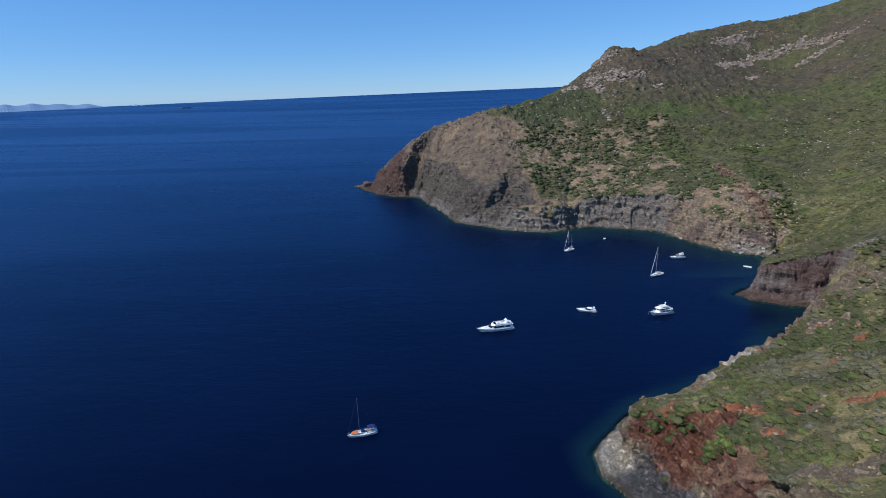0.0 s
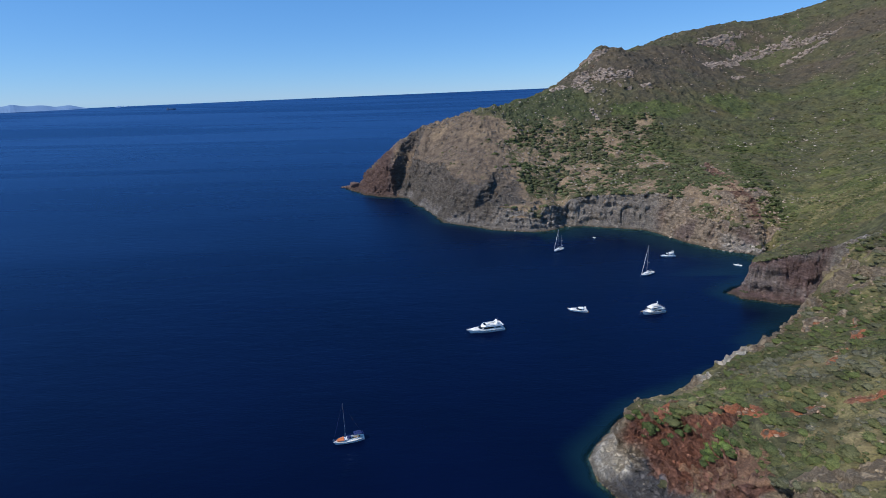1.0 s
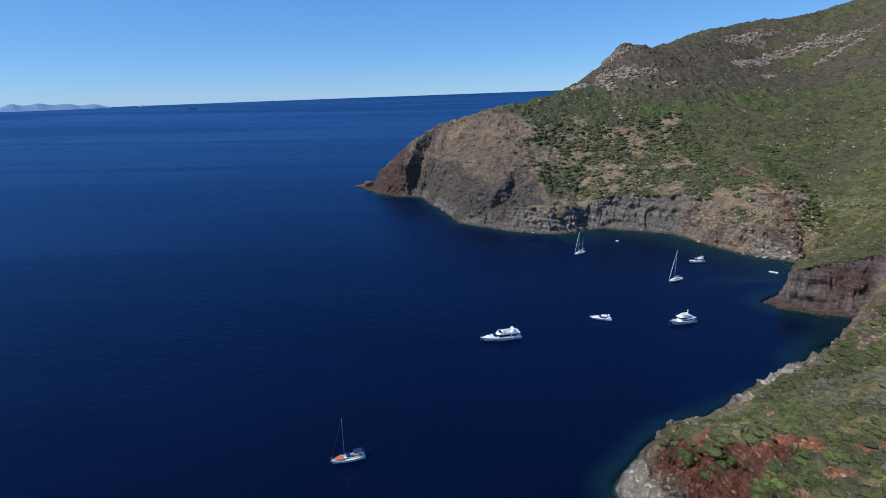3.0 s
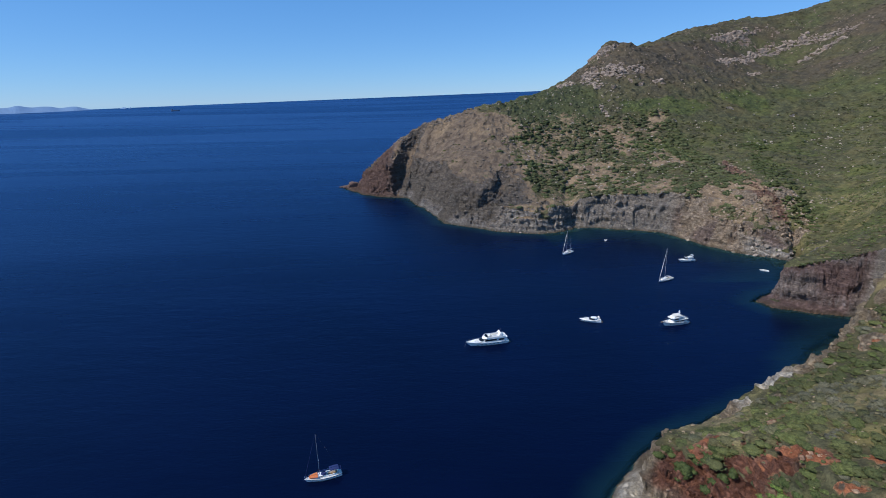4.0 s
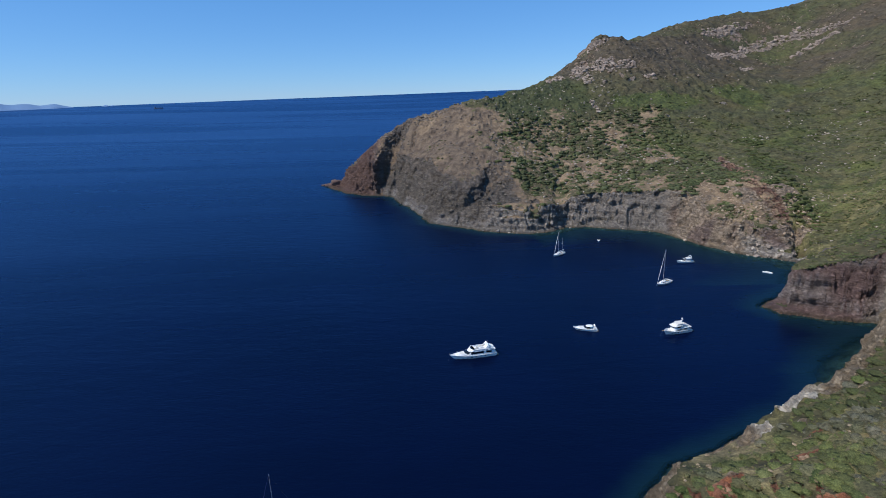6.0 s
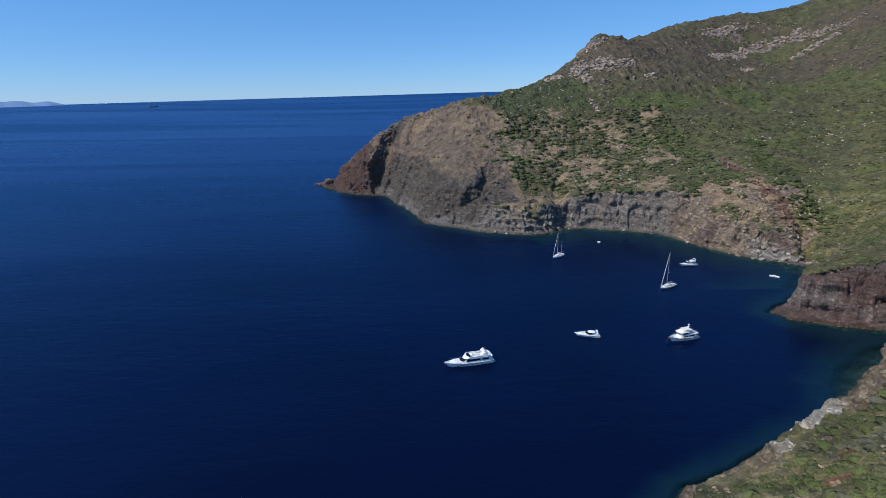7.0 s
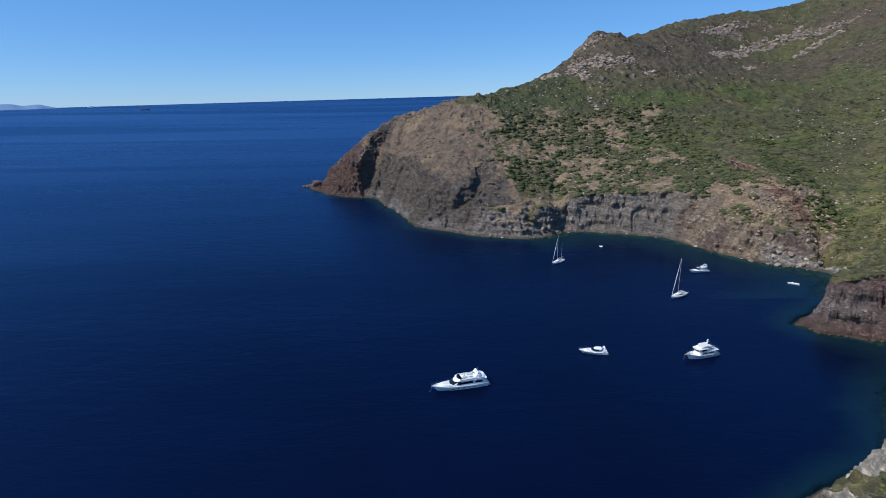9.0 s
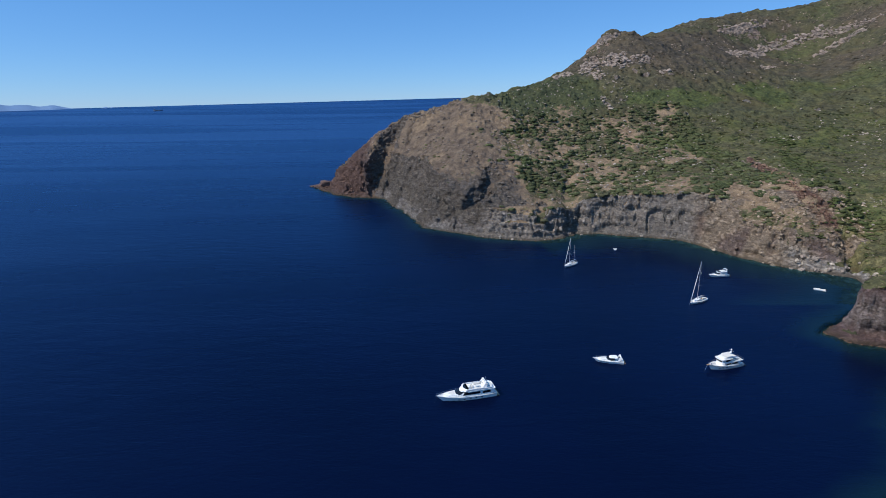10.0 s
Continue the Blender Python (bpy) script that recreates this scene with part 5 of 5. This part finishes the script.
def far_island(name, bearing, width, tall, seed, label):
    """A low hilly island, far out on the sea."""
    bm = bmesh.new()
    a = radians(bearing)
    across, ahead = Vector((math.cos(a), -math.sin(a), 0)), Vector((math.sin(a), math.cos(a), 0))
    rings = []
    for k in range(41):
        f = k / 40
        edge = min(1, 5 * f, 5 * (1 - f)) ** 0.7
        hill = 0.5 + 0.5 * noise.noise(Vector((f * 5.5, seed, 0.3))) + 0.07 * noise.noise(Vector((f * 14, seed, 5)))
        top = 78 + tall * edge * max(0.15, hill)
        c = across * (f - 0.5) * width + ahead * 4700 + Vector((60, 330, 0))
        rings.append([bm.verts.new(p) for p in (c - ahead * 130 * edge + Vector((0, 0, 52)), c - ahead * 40 + Vector((0, 0, 52 + (top - 52) * 0.7)), c + Vector((0, 0, top)), c + ahead * 40 + Vector((0, 0, 52 + (top - 52) * 0.6)), c + ahead * 110 * edge + Vector((0, 0, 52)))])
    for p, q in zip(rings, rings[1:]):
        for j in range(4):
            bm.faces.new((p[j], p[j + 1], q[j + 1], q[j]))
    bmesh.ops.recalc_face_normals(bm, faces=bm.faces)
    me = bpy.data.meshes.new(name)
    bm.to_mesh(me), bm.free()
    me.materials.append(HAZE)
    tagged(new(name, me), label, "island", kind="structure")


far_island("backdrop_island", -40.2, 760, 60, 3.1, "pale blue hazy island on the horizon")
far_island("backdrop_islet", -33.1, 110, 20, 8.2, "tiny hazy islet on the horizon")


def far_ship(bearing, reach):
    """A freighter close to the horizon: hull, bridge house aft, hatches and a mast."""
    a = radians(bearing)
    x, y = reach * math.sin(a), reach * math.cos(a)
    ship = tagged(new("cargo_ship"), "small dark freighter far out near the horizon", "ship")
    ship.matrix_world = pose(x, y, float(sea_level(np.array([x]), np.array([y]))[0]), 0, 0, 5)
    part("hull", loft([[(k, -w, 0), (k, -w * 1.1, 5.5 + r), (k, w * 1.1, 5.5 + r), (k, w, 0)] for k, w, r in ((-30, 4, 0.4), (-20, 6, 0), (15, 6, 0), (25, 4, 1.2), (31, 0.5, 2.5))]), SHIP_HAZE, ship)
    part("bridge_house", house([(-27, -17, 5, 2, 5.5, 0), (-26, -18, 4.6, 2, 14, 0)]), SHIP_HAZE, ship)
    for k in (-10, 2, 14):
        part("hatch_cover", box(k - 4, k + 4, -4, 4, 5.5, 7.5, 0.2), SHIP_HAZE, ship)
    part("mast", rod([(-21, 0, 13.5), (-21, 0, 20)], 0.5, 6), SHIP_HAZE, ship)


# dark ship with the blue haze of distance mixed into its colour
SHIP_HAZE = plain("hazy_ship", (0.11, 0.17, 0.27), 0.7, 0, 0.1, 0.1)
far_ship(-26.4, 4300)


# ---- scrub ----
def dome_shape(rings, sides, tufts, rng, lump=0.3, leaf=0.3):
    """An uneven cushion of leaves, radius about 1, standing on z = 0, with sprays that break its outline."""
    verts, tris = [], []
    bumps = rng.normal(size=(6, 3))
    bumps /= np.linalg.norm(bumps, axis=1)[:, None]
    bumps[:, 2] = np.abs(bumps[:, 2])

    def out(v):
        return 1 + lump * (np.max(bumps @ v) - 0.75) * 2.2 + rng.uniform(-0.10, 0.10)
    top = len(verts)
    v = np.array((0, 0, 1.0))
    verts.append(v * out(v) * (1, 1, 0.72))
    for r in range(1, rings + 1):
        tilt = r / rings * 1.75
        for s in range(sides):
            a = 2 * math.pi * (s + 0.5 * (r % 2) + rng.uniform(-0.25, 0.25)) / sides
            v = np.array((math.sin(tilt) * math.cos(a), math.sin(tilt) * math.sin(a), math.cos(tilt)))
            verts.append(v * out(v) * (1, 1, 0.72))
    for s in range(sides):
        tris.append((top, 1 + s, 1 + (s + 1) % sides))
    for r in range(rings - 1):
        a, b = 1 + r * sides, 1 + (r + 1) * sides
        for s in range(sides):
            t = (s + 1) % sides
            if r % 2 == 0:
                tris += [(a + s, b + s, a + t), (a + t, b + s, b + t)]
            else:
                tris += [(a + s, b + s, b + t), (a + s, b + t, a + t)]
    for _ in range(tufts):
        v = rng.normal(size=3)
        v[2] = abs(v[2]) * 0.9 + 0.05
        v /= np.linalg.norm(v)
        c = v * out(v) * np.array((0.97, 0.97, 0.72))
        side = np.cross(v, rng.normal(size=3))
        side /= np.linalg.norm(side)
        tipp = c + (v + rng.normal(size=3) * 0.5) * leaf * rng.uniform(0.6, 1.2)
        n = len(verts)
        verts += [c - side * leaf * 0.55 - v * 0.06, c + side * leaf * 0.55 - v * 0.06, tipp]
        tris.append((n, n + 1, n + 2))
    return np.array(verts), np.array(tris)


def sow(name, label, count, area, size, shapes, seed, thick, colours, wild=0.25, near_only=None, blended=0.3, category="shrubs", tall=(0.28, 0.54)):
    """Sets cushions of scrub where plants cover the ground, as one mesh of many."""
    rng = np.random.default_rng(seed)
    x0, x1, y0, y1 = area
    x, y = rng.uniform(x0, x1, count), rng.uniform(y0, y1, count)
    z, d = land_height(x, y)
    e = 1.5
    zx, zy = land_height(x + e, y)[0], land_height(x, y + e)[0]
    slope = np.hypot((zx - z) / e, (zy - z) / e)
    green, bare, red, stone, earth, plants = covering(x, y, z, d, slope)
    chance = step(thick[0], thick[1], green + 0.55 * fractal(x, y, thick[2], 3, seed)) * (1 - step(0.35, 0.7, bare)) * (d > 8 if y1 < 300 else d > 4) * (slope < (1.0 if y1 < 300 else 1.3))
    keep = rng.uniform(size=count) < chance
    if near_only is not None:
        keep &= near_only(x, y)
    x, y, z, plants = x[keep], y[keep], z[keep], plants[keep]
    radius = size[0] + (size[1] - size[0]) * rng.uniform(size=len(x)) ** 1.8
    return plant_out(name, label, x, y, z, radius, plants, shapes, seed, rng, colours, wild, blended, category, tall)


def clumps(name, label, spots, size, shapes, seed, colours, wild=0.2, tall=(0.45, 0.8)):
    """Dense clumps of bushes at given places (x, y, half width), as one mesh."""
    rng = np.random.default_rng(seed)
    xs, ys = [], []
    for cx, cy, reach in spots:
        m = int(8 + 1.3 * reach * reach)
        a, q = rng.uniform(0, 2 * math.pi, m), reach * np.sqrt(rng.uniform(size=m))
        q = q * (1 + 0.35 * np.sin(2 * a + cx) + 0.2 * np.sin(5 * a + cy))
        xs.append(cx + q * np.cos(a) * 1.2), ys.append(cy + q * np.sin(a) * 0.9)
    x, y = np.concatenate(xs), np.concatenate(ys)
    z, d = land_height(x, y)
    z = z - np.where(y < 262, 1.0, 0.25)
    radius = rng.uniform(size[0], size[1], len(x))
    plants = np.tile(colours[0], (len(x), 1))
    return plant_out(name, label, x, y, z, radius, plants, shapes, seed, rng, colours, wild, 0.2, "shrubs", tall)


def plant_out(name, label, x, y, z, radius, plants, shapes, seed, rng, colours, wild, blended, category, tall):
    """Many cushions at the given places, as one mesh."""
    n = len(x)
    which = rng.integers(len(shapes), size=n)
    turn, tall = rng.uniform(0, 2 * math.pi, n), rng.uniform(*tall, n)
    kind = np.clip(0.44 + 0.9 * fractal(x, y, 12, 2, seed + 5) + rng.normal(0, 0.12, n), 0, 0.999)
    tone = np.array(colours)[(kind * len(colours)).astype(int)] * rng.uniform(1 - wild, 1 + wild, n)[:, None]
    tone = (1 - blended) * tone + blended * plants
    all_v, all_f, all_c, at = [], [], [], 0
    for k, (sv, sf) in enumerate(shapes):
        mine = which == k
        m = int(mine.sum())
        if not m:
            continue
        c, s = np.cos(turn[mine])[:, None], np.sin(turn[mine])[:, None]
        r = radius[mine][:, None]
        px = (sv[None, :, 0] * c - sv[None, :, 1] * s) * r + x[mine][:, None]
        py = (sv[None, :, 0] * s + sv[None, :, 1] * c) * r + y[mine][:, None]
        pz = sv[None, :, 2] * r * tall[mine][:, None] + z[mine][:, None] - 0.1 * r
        all_v.append(np.stack([px, py, pz], -1).reshape(-1, 3))
        all_f.append((sf[None] + (at + np.arange(m) * len(sv))[:, None, None]).reshape(-1, 3))
        all_c.append(np.repeat(tone[mine], len(sv), axis=0))
        at += m * len(sv)
    me = mesh_from(name, np.concatenate(all_v), np.concatenate(all_f), SCRUB_STUFF, smooth=True)
    tint(me, "plants", np.concatenate(all_c))
    return tagged(new(name, me), label, category, kind="stuff")


rng = np.random.default_rng(7)
NEAR_BUSH = [dome_shape(4, 9, 58, rng, 0.24, 0.24) for _ in range(6)]
MID_BUSH = [dome_shape(4, 8, 36, rng, 0.32, 0.24) for _ in range(6)]
FAR_BUSH = [dome_shape(2, 6, 8, rng, 0.34, 0.4) for _ in range(6)]
GREENS = [(0.078, 0.096, 0.036), (0.096, 0.120, 0.040), (0.120, 0.150, 0.046), (0.094, 0.102, 0.046), (0.132, 0.132, 0.078), (0.165, 0.158, 0.115)]
COVE_GREENS = [(0.086, 0.104, 0.050), (0.102, 0.122, 0.055), (0.120, 0.140, 0.062), (0.118, 0.119, 0.070)]
DARK_GREENS = [(0.072, 0.094, 0.036), (0.088, 0.112, 0.040), (0.104, 0.130, 0.046), (0.098, 0.100, 0.052)]
HILL_TONES = [(0.090, 0.098, 0.048), (0.102, 0.110, 0.052), (0.118, 0.098, 0.074), (0.108, 0.092, 0.068), (0.130, 0.116, 0.086)]
GREYS = [(0.125, 0.122, 0.088), (0.150, 0.144, 0.108), (0.105, 0.102, 0.074), (0.168, 0.158, 0.125)]
VALLEY_TONES = [(0.092, 0.116, 0.044), (0.120, 0.142, 0.053), (0.150, 0.155, 0.070), (0.175, 0.162, 0.090)]
DRY = [(0.20, 0.17, 0.09), (0.16, 0.155, 0.07), (0.13, 0.145, 0.055), (0.22, 0.18, 0.11), (0.10, 0.12, 0.045)]
sow("near_scrub", "mixed green and grey-green coastal scrub on the slope", 8200, (56, 250, 92, 262), (0.5, 2.5), NEAR_BUSH, 301, (0.2, 0.62, 9), GREENS, tall=(0.22, 0.44), near_only=lambda x, y: (x + 0.55 * (262 - y) > 120) & (shore_distance(x, y)[0] > 13))
sow("dry_grass", "tufts of dry yellow grass and low herbs between the bushes", 9000, (56, 250, 92, 262), (0.22, 0.75), FAR_BUSH, 305, (-0.1, 0.4, 7), DRY, near_only=lambda x, y: x + 0.55 * (262 - y) > 120, category="grass")
sow("cove_scrub", "dark green shrubs dotted over the pale slope above the bay", 3900, (50, 250, 430, 650), (0.9, 3.8), MID_BUSH, 311, (0.05, 0.75, 30), COVE_GREENS, tall=(0.42, 0.78))
sow("valley_scrub", "low olive scrub in the valley behind the beach", 9000, (200, 470, 290, 620), (0.5, 1.9), FAR_BUSH, 315, (0.2, 0.7, 14), VALLEY_TONES, blended=0.3, near_only=lambda x, y: (x > 225) | (y < 430))
THICKET = [(250, 398), (258, 417), (266, 459), (283, 511), (300, 560)]
sow("thicket", "tall dark green thicket along the stream bed", 2600, (230, 330, 385, 580), (1.2, 3.4), MID_BUSH, 317, (-0.2, 0.5, 14), DARK_GREENS[:2], near_only=lambda x, y: near_line(x, y, THICKET)[0] < 9 + 6 * fractal(x, y, 15, 2, 319))
sow("headland_scrub", "sparse low shrubs on the brown headland", 1700, (-130, 60, 480, 760), (0.6, 1.8), MID_BUSH, 321, (0.05, 0.7, 14), DARK_GREENS)
sow("hill_scrub", "low dense macchia covering the hillside", 13000, (60, 800, 580, 1010), (0.6, 1.7), FAR_BUSH, 331, (0.3, 0.7, 22), HILL_TONES, wild=0.3, blended=0.65)


clumps("cliff_bushes", "big dense green bushes above the bay's cliffs", [(228, 473, 6), (212, 423, 4.5), (202, 457, 5), (209, 462, 5), (196, 448, 3), (220, 440, 3)], (1.0, 2.4), MID_BUSH, 341, COVE_GREENS, tall=(0.45, 0.8))
POINT_CLUMPS = [(63, 157, 2.4), (64.4, 150.7, 2.4), (72, 151.6, 3.4), (71, 143, 2.2), (74.6, 130, 3), (87, 146, 3), (80.7, 127.6, 3.4)]
clumps("point_bushes", "dense green bushes between patches of red earth", POINT_CLUMPS, (0.7, 1.7), NEAR_BUSH, 343, DARK_GREENS)
clumps("grey_bushes", "wind-combed grey-green bushes above the red earth", [(92, 127, 4.5), (97, 121, 4), (96, 140, 4), (90, 137, 3), (103, 131, 4), (88, 118, 3.5), (112, 138, 4)], (0.7, 1.9), NEAR_BUSH, 345, GREYS)
clumps("green_cushions", "fresh green low bushes on the red point", [(75, 131, 2.2), (78, 128, 2), (96, 157, 4), (104, 164, 4), (113, 172, 4), (122, 181, 3.5)], (0.6, 1.6), NEAR_BUSH, 347, [(0.130, 0.182, 0.048), (0.148, 0.202, 0.056), (0.118, 0.158, 0.050)])


sow("cape_grass", "dry grass and low green shrubs on the red cape and valley mouth", 5200, (176, 330, 284, 420), (0.4, 1.5), FAR_BUSH, 351, (-0.1, 0.5, 12), DRY[1:] + COVE_GREENS[:3], wild=0.35, blended=0.15, category="grass")


# ---- loose rocks ----
ROCK_STUFF = Nodes("loose_rock")
_at = ROCK_STUFF.node("NewGeometry", 0)
_speck = ROCK_STUFF.noise(_at, 1.5, 5, 0.65)
ROCK_STUFF = ROCK_STUFF.set(Base_Color=ROCK_STUFF.mix(ROCK_STUFF.ramp(_speck, 0.3, 0.7), ROCK_STUFF.mix(1.0, ROCK_STUFF.attribute("plants"), (0.6, 0.58, 0.57, 1), "MULTIPLY"), ROCK_STUFF.mix(1.0, ROCK_STUFF.attribute("plants"), (1.25, 1.22, 1.18, 1), "MULTIPLY")),
                            Roughness=0.9, Specular_IOR_Level=0.2, Normal=ROCK_STUFF.bump(_speck, 0.3, 0.8))


def rock_shape(rng, sides=6):
    """A broken block, radius about 1."""
    verts = [(0, 0, 0.75 + 0.2 * rng.uniform())]
    for r, (reach, up) in enumerate(((0.62, 0.62), (1.0, 0.15), (0.85, -0.4))):
        for s in range(sides):
            a = 2 * math.pi * (s + 0.5 * (r % 2) + rng.uniform(-0.3, 0.3)) / sides
            k = reach * rng.uniform(0.75, 1.2)
            verts.append((k * math.cos(a), k * math.sin(a), up + rng.uniform(-0.15, 0.15)))
    tris = [(0, 1 + s, 1 + (s + 1) % sides) for s in range(sides)]
    for r in (0, 1):
        a, b = 1 + r * sides, 1 + (r + 1) * sides
        for s in range(sides):
            t = (s + 1) % sides
            tris += [(a + s, b + s, a + t), (a + t, b + s, b + t)]
    return np.array(verts), np.array(tris)


def scatter_rocks(name, label, count, area, size, seed, chance, brighten=1.0):
    """Loose stones as one mesh of many; chance says where they lie."""
    rng = np.random.default_rng(seed)
    x0, x1, y0, y1 = area
    x, y = rng.uniform(x0, x1, count), rng.uniform(y0, y1, count)
    z, d = land_height(x, y)
    zx, zy = land_height(x + 1.5, y)[0], land_height(x, y + 1.5)[0]
    slope = np.hypot(zx - z, zy - z) / 1.5
    green, bare, red, stone, earth, plants = covering(x, y, z, d, slope)
    keep = rng.uniform(size=count) < chance(x, y, z, d, slope, green, bare, red)
    z = z - 1.6 * np.clip(bare, 0, 1) * step(0.3, 1.1, slope) * (y < 262)
    x, y, z, tone = x[keep], y[keep], z[keep], (0.7 * stone + 0.3 * earth)[keep] * brighten
    n = len(x)
    shapes = [rock_shape(rng) for _ in range(6)]
    radius = size[0] + (size[1] - size[0]) * rng.uniform(size=n) ** 3
    tone = tone * rng.uniform(0.75, 1.3, n)[:, None]
    verts, faces, tones, at = [], [], [], 0
    for k, (sv, sf) in enumerate(shapes):
        mine = np.arange(n) % 6 == k
        m = int(mine.sum())
        a = rng.uniform(0, 2 * math.pi, m)[:, None]
        r = radius[mine][:, None]
        wide = rng.uniform(0.7, 1.3, m)[:, None]
        px = (sv[None, :, 0] * np.cos(a) * wide - sv[None, :, 1] * np.sin(a)) * r + x[mine][:, None]
        py = (sv[None, :, 0] * np.sin(a) * wide + sv[None, :, 1] * np.cos(a)) * r + y[mine][:, None]
        pz = sv[None, :, 2] * r * rng.uniform(0.6, 1.15, m)[:, None] + z[mine][:, None]
        verts.append(np.stack([px, py, pz], -1).reshape(-1, 3))
        faces.append((sf[None] + (at + np.arange(m) * len(sv))[:, None, None]).reshape(-1, 3))
        tones.append(np.repeat(tone[mine], len(sv), axis=0))
        at += m * len(sv)
    me = mesh_from(name, np.concatenate(verts), np.concatenate(faces), ROCK_STUFF, smooth=False)
    tint(me, "plants", np.concatenate(tones))
    return tagged(new(name, me), label, "rocks", kind="stuff")


scatter_rocks("hill_stones", "pale boulders strewn over the hillside", 14000, (150, 700, 600, 1000), (0.35, 1.5), 401,
              lambda x, y, z, d, slope, green, bare, red: 0.04 + 0.45 * step(0.1, 0.5, fractal(x, y, 40, 4, 403)) * step(90, 140, z) + 0.5 * (bare > 0.5))
scatter_rocks("crag_blocks", "pale weathered granite blocks crowded in crags on the hill", 42000, (140, 640, 650, 950), (0.6, 3.0), 405,
              lambda x, y, z, d, slope, green, bare, red: 0.8 * (crag_cover(x, y) > 0.45), 1.0)
scatter_rocks("cape_blocks", "dark red-brown blocks along the crest of the headland", 5000, (-125, 60, 690, 716), (0.5, 1.9), 407,
              lambda x, y, z, d, slope, green, bare, red: 0.4 * (near_line(x, y, HEADLAND_RIDGE[:6])[0] < 7) * step(50, -20, x) * (z > 5))
scatter_rocks("headland_stones", "brown stones and rubble on the bare headland", 7000, (-125, 220, 470, 740), (0.35, 1.5), 411,
              lambda x, y, z, d, slope, green, bare, red: (d > 4) * np.clip(0.75 - 0.5 * green, 0.05, 0.7))
scatter_rocks("shore_boulders", "fallen boulders along the foot of the cliffs", 9000, (-110, 250, 340, 660), (0.4, 2.2), 421,
              lambda x, y, z, d, slope, green, bare, red: (d > -3) * (d < 6) * (0.3 + 0.6 * step(200, 215, x)))
scatter_rocks("beach_rubble", "tan and reddish broken blocks on the slope above the beach", 3000, (185, 262, 370, 520), (0.3, 1.4), 441,
              lambda x, y, z, d, slope, green, bare, red: (d > 3) * np.clip(0.9 * within(x, y, 224, 420, 40, 34, -30, 0.35, 141, 14) + 0.7 * (near_line(x, y, RED_OUTCROP)[0] < 6) + 0.04, 0, 0.7), 0.92)
scatter_rocks("valley_stones", "tan stones showing through the valley scrub", 5000, (228, 430, 330, 620), (0.35, 1.3), 451,
              lambda x, y, z, d, slope, green, bare, red: (d > 5) * (0.05 + 0.6 * step(0.1, 0.45, fractal(x, y, 28, 4, 453))), 1.1)
scatter_rocks("slope_stones", "red and grey stones lying between the scrub", 9000, (46, 240, 90, 262), (0.15, 0.8), 431,
              lambda x, y, z, d, slope, green, bare, red: (d > 6) * (slope < 1.1) * np.clip(0.12 + 0.5 * (bare > 0.4) + 0.55 * red, 0, 0.9))


def boulder(x, y, radius, turn, tones, label, group="boulders on the beach"):
    """A single fallen block with worn corners."""
    bm = bmesh.new()
    bmesh.ops.create_icosphere(bm, subdivisions=3, radius=1)
    seed = Vector((x, y, 0))
    for v in bm.verts:
        p = v.co.copy()
        flat = max(abs(p.x), abs(p.y), abs(p.z)) ** 0.85
        v.co = p / flat * (1 + 0.28 * noise.noise(p * 1.3 + seed) + 0.1 * noise.noise(p * 4 + seed))
        v.co.z *= 0.7
    me = bpy.data.meshes.new("boulder")
    bm.to_mesh(me), bm.free()
    me.materials.append(ROCK_STUFF)
    tint(me, "plants", np.tile(tones, (len(me.vertices), 1)))
    ob = new("boulder", me)
    ground = max(-0.4 * radius, float(land_height(np.array([x]), np.array([y]))[0][0]))
    ob.matrix_world = pose(x, y, ground + 0.25 * radius, 8, -6, turn) @ Matrix.Diagonal((radius, radius * 0.8, radius, 1))
    return tagged(ob, label, "boulder", group)


for bx, by, br, bt in [(213, 381, 2.6, 20), (219, 378, 2.0, 70), (224, 375, 1.8, 10), (209, 384, 1.6, 120), (228, 371, 1.5, 45), (232, 374, 2.2, 80), (221, 383, 2.4, 150), (216, 386, 1.9, 95)]:
    boulder(bx, by, 0.62 * br, bt, (0.36, 0.30, 0.25), "big pale fallen boulder at the edge of the stony beach")
for bx, by, br, bt in [(-119, 709, 6, 15), (-125, 711, 5.2, 60), (-131, 713, 4.2, 110), (-136, 715, 2.6, 30)]:
    boulder(bx, by, br, bt, (0.155, 0.102, 0.086), "reddish rock standing in the sea off the headland", "rocks off the headland")
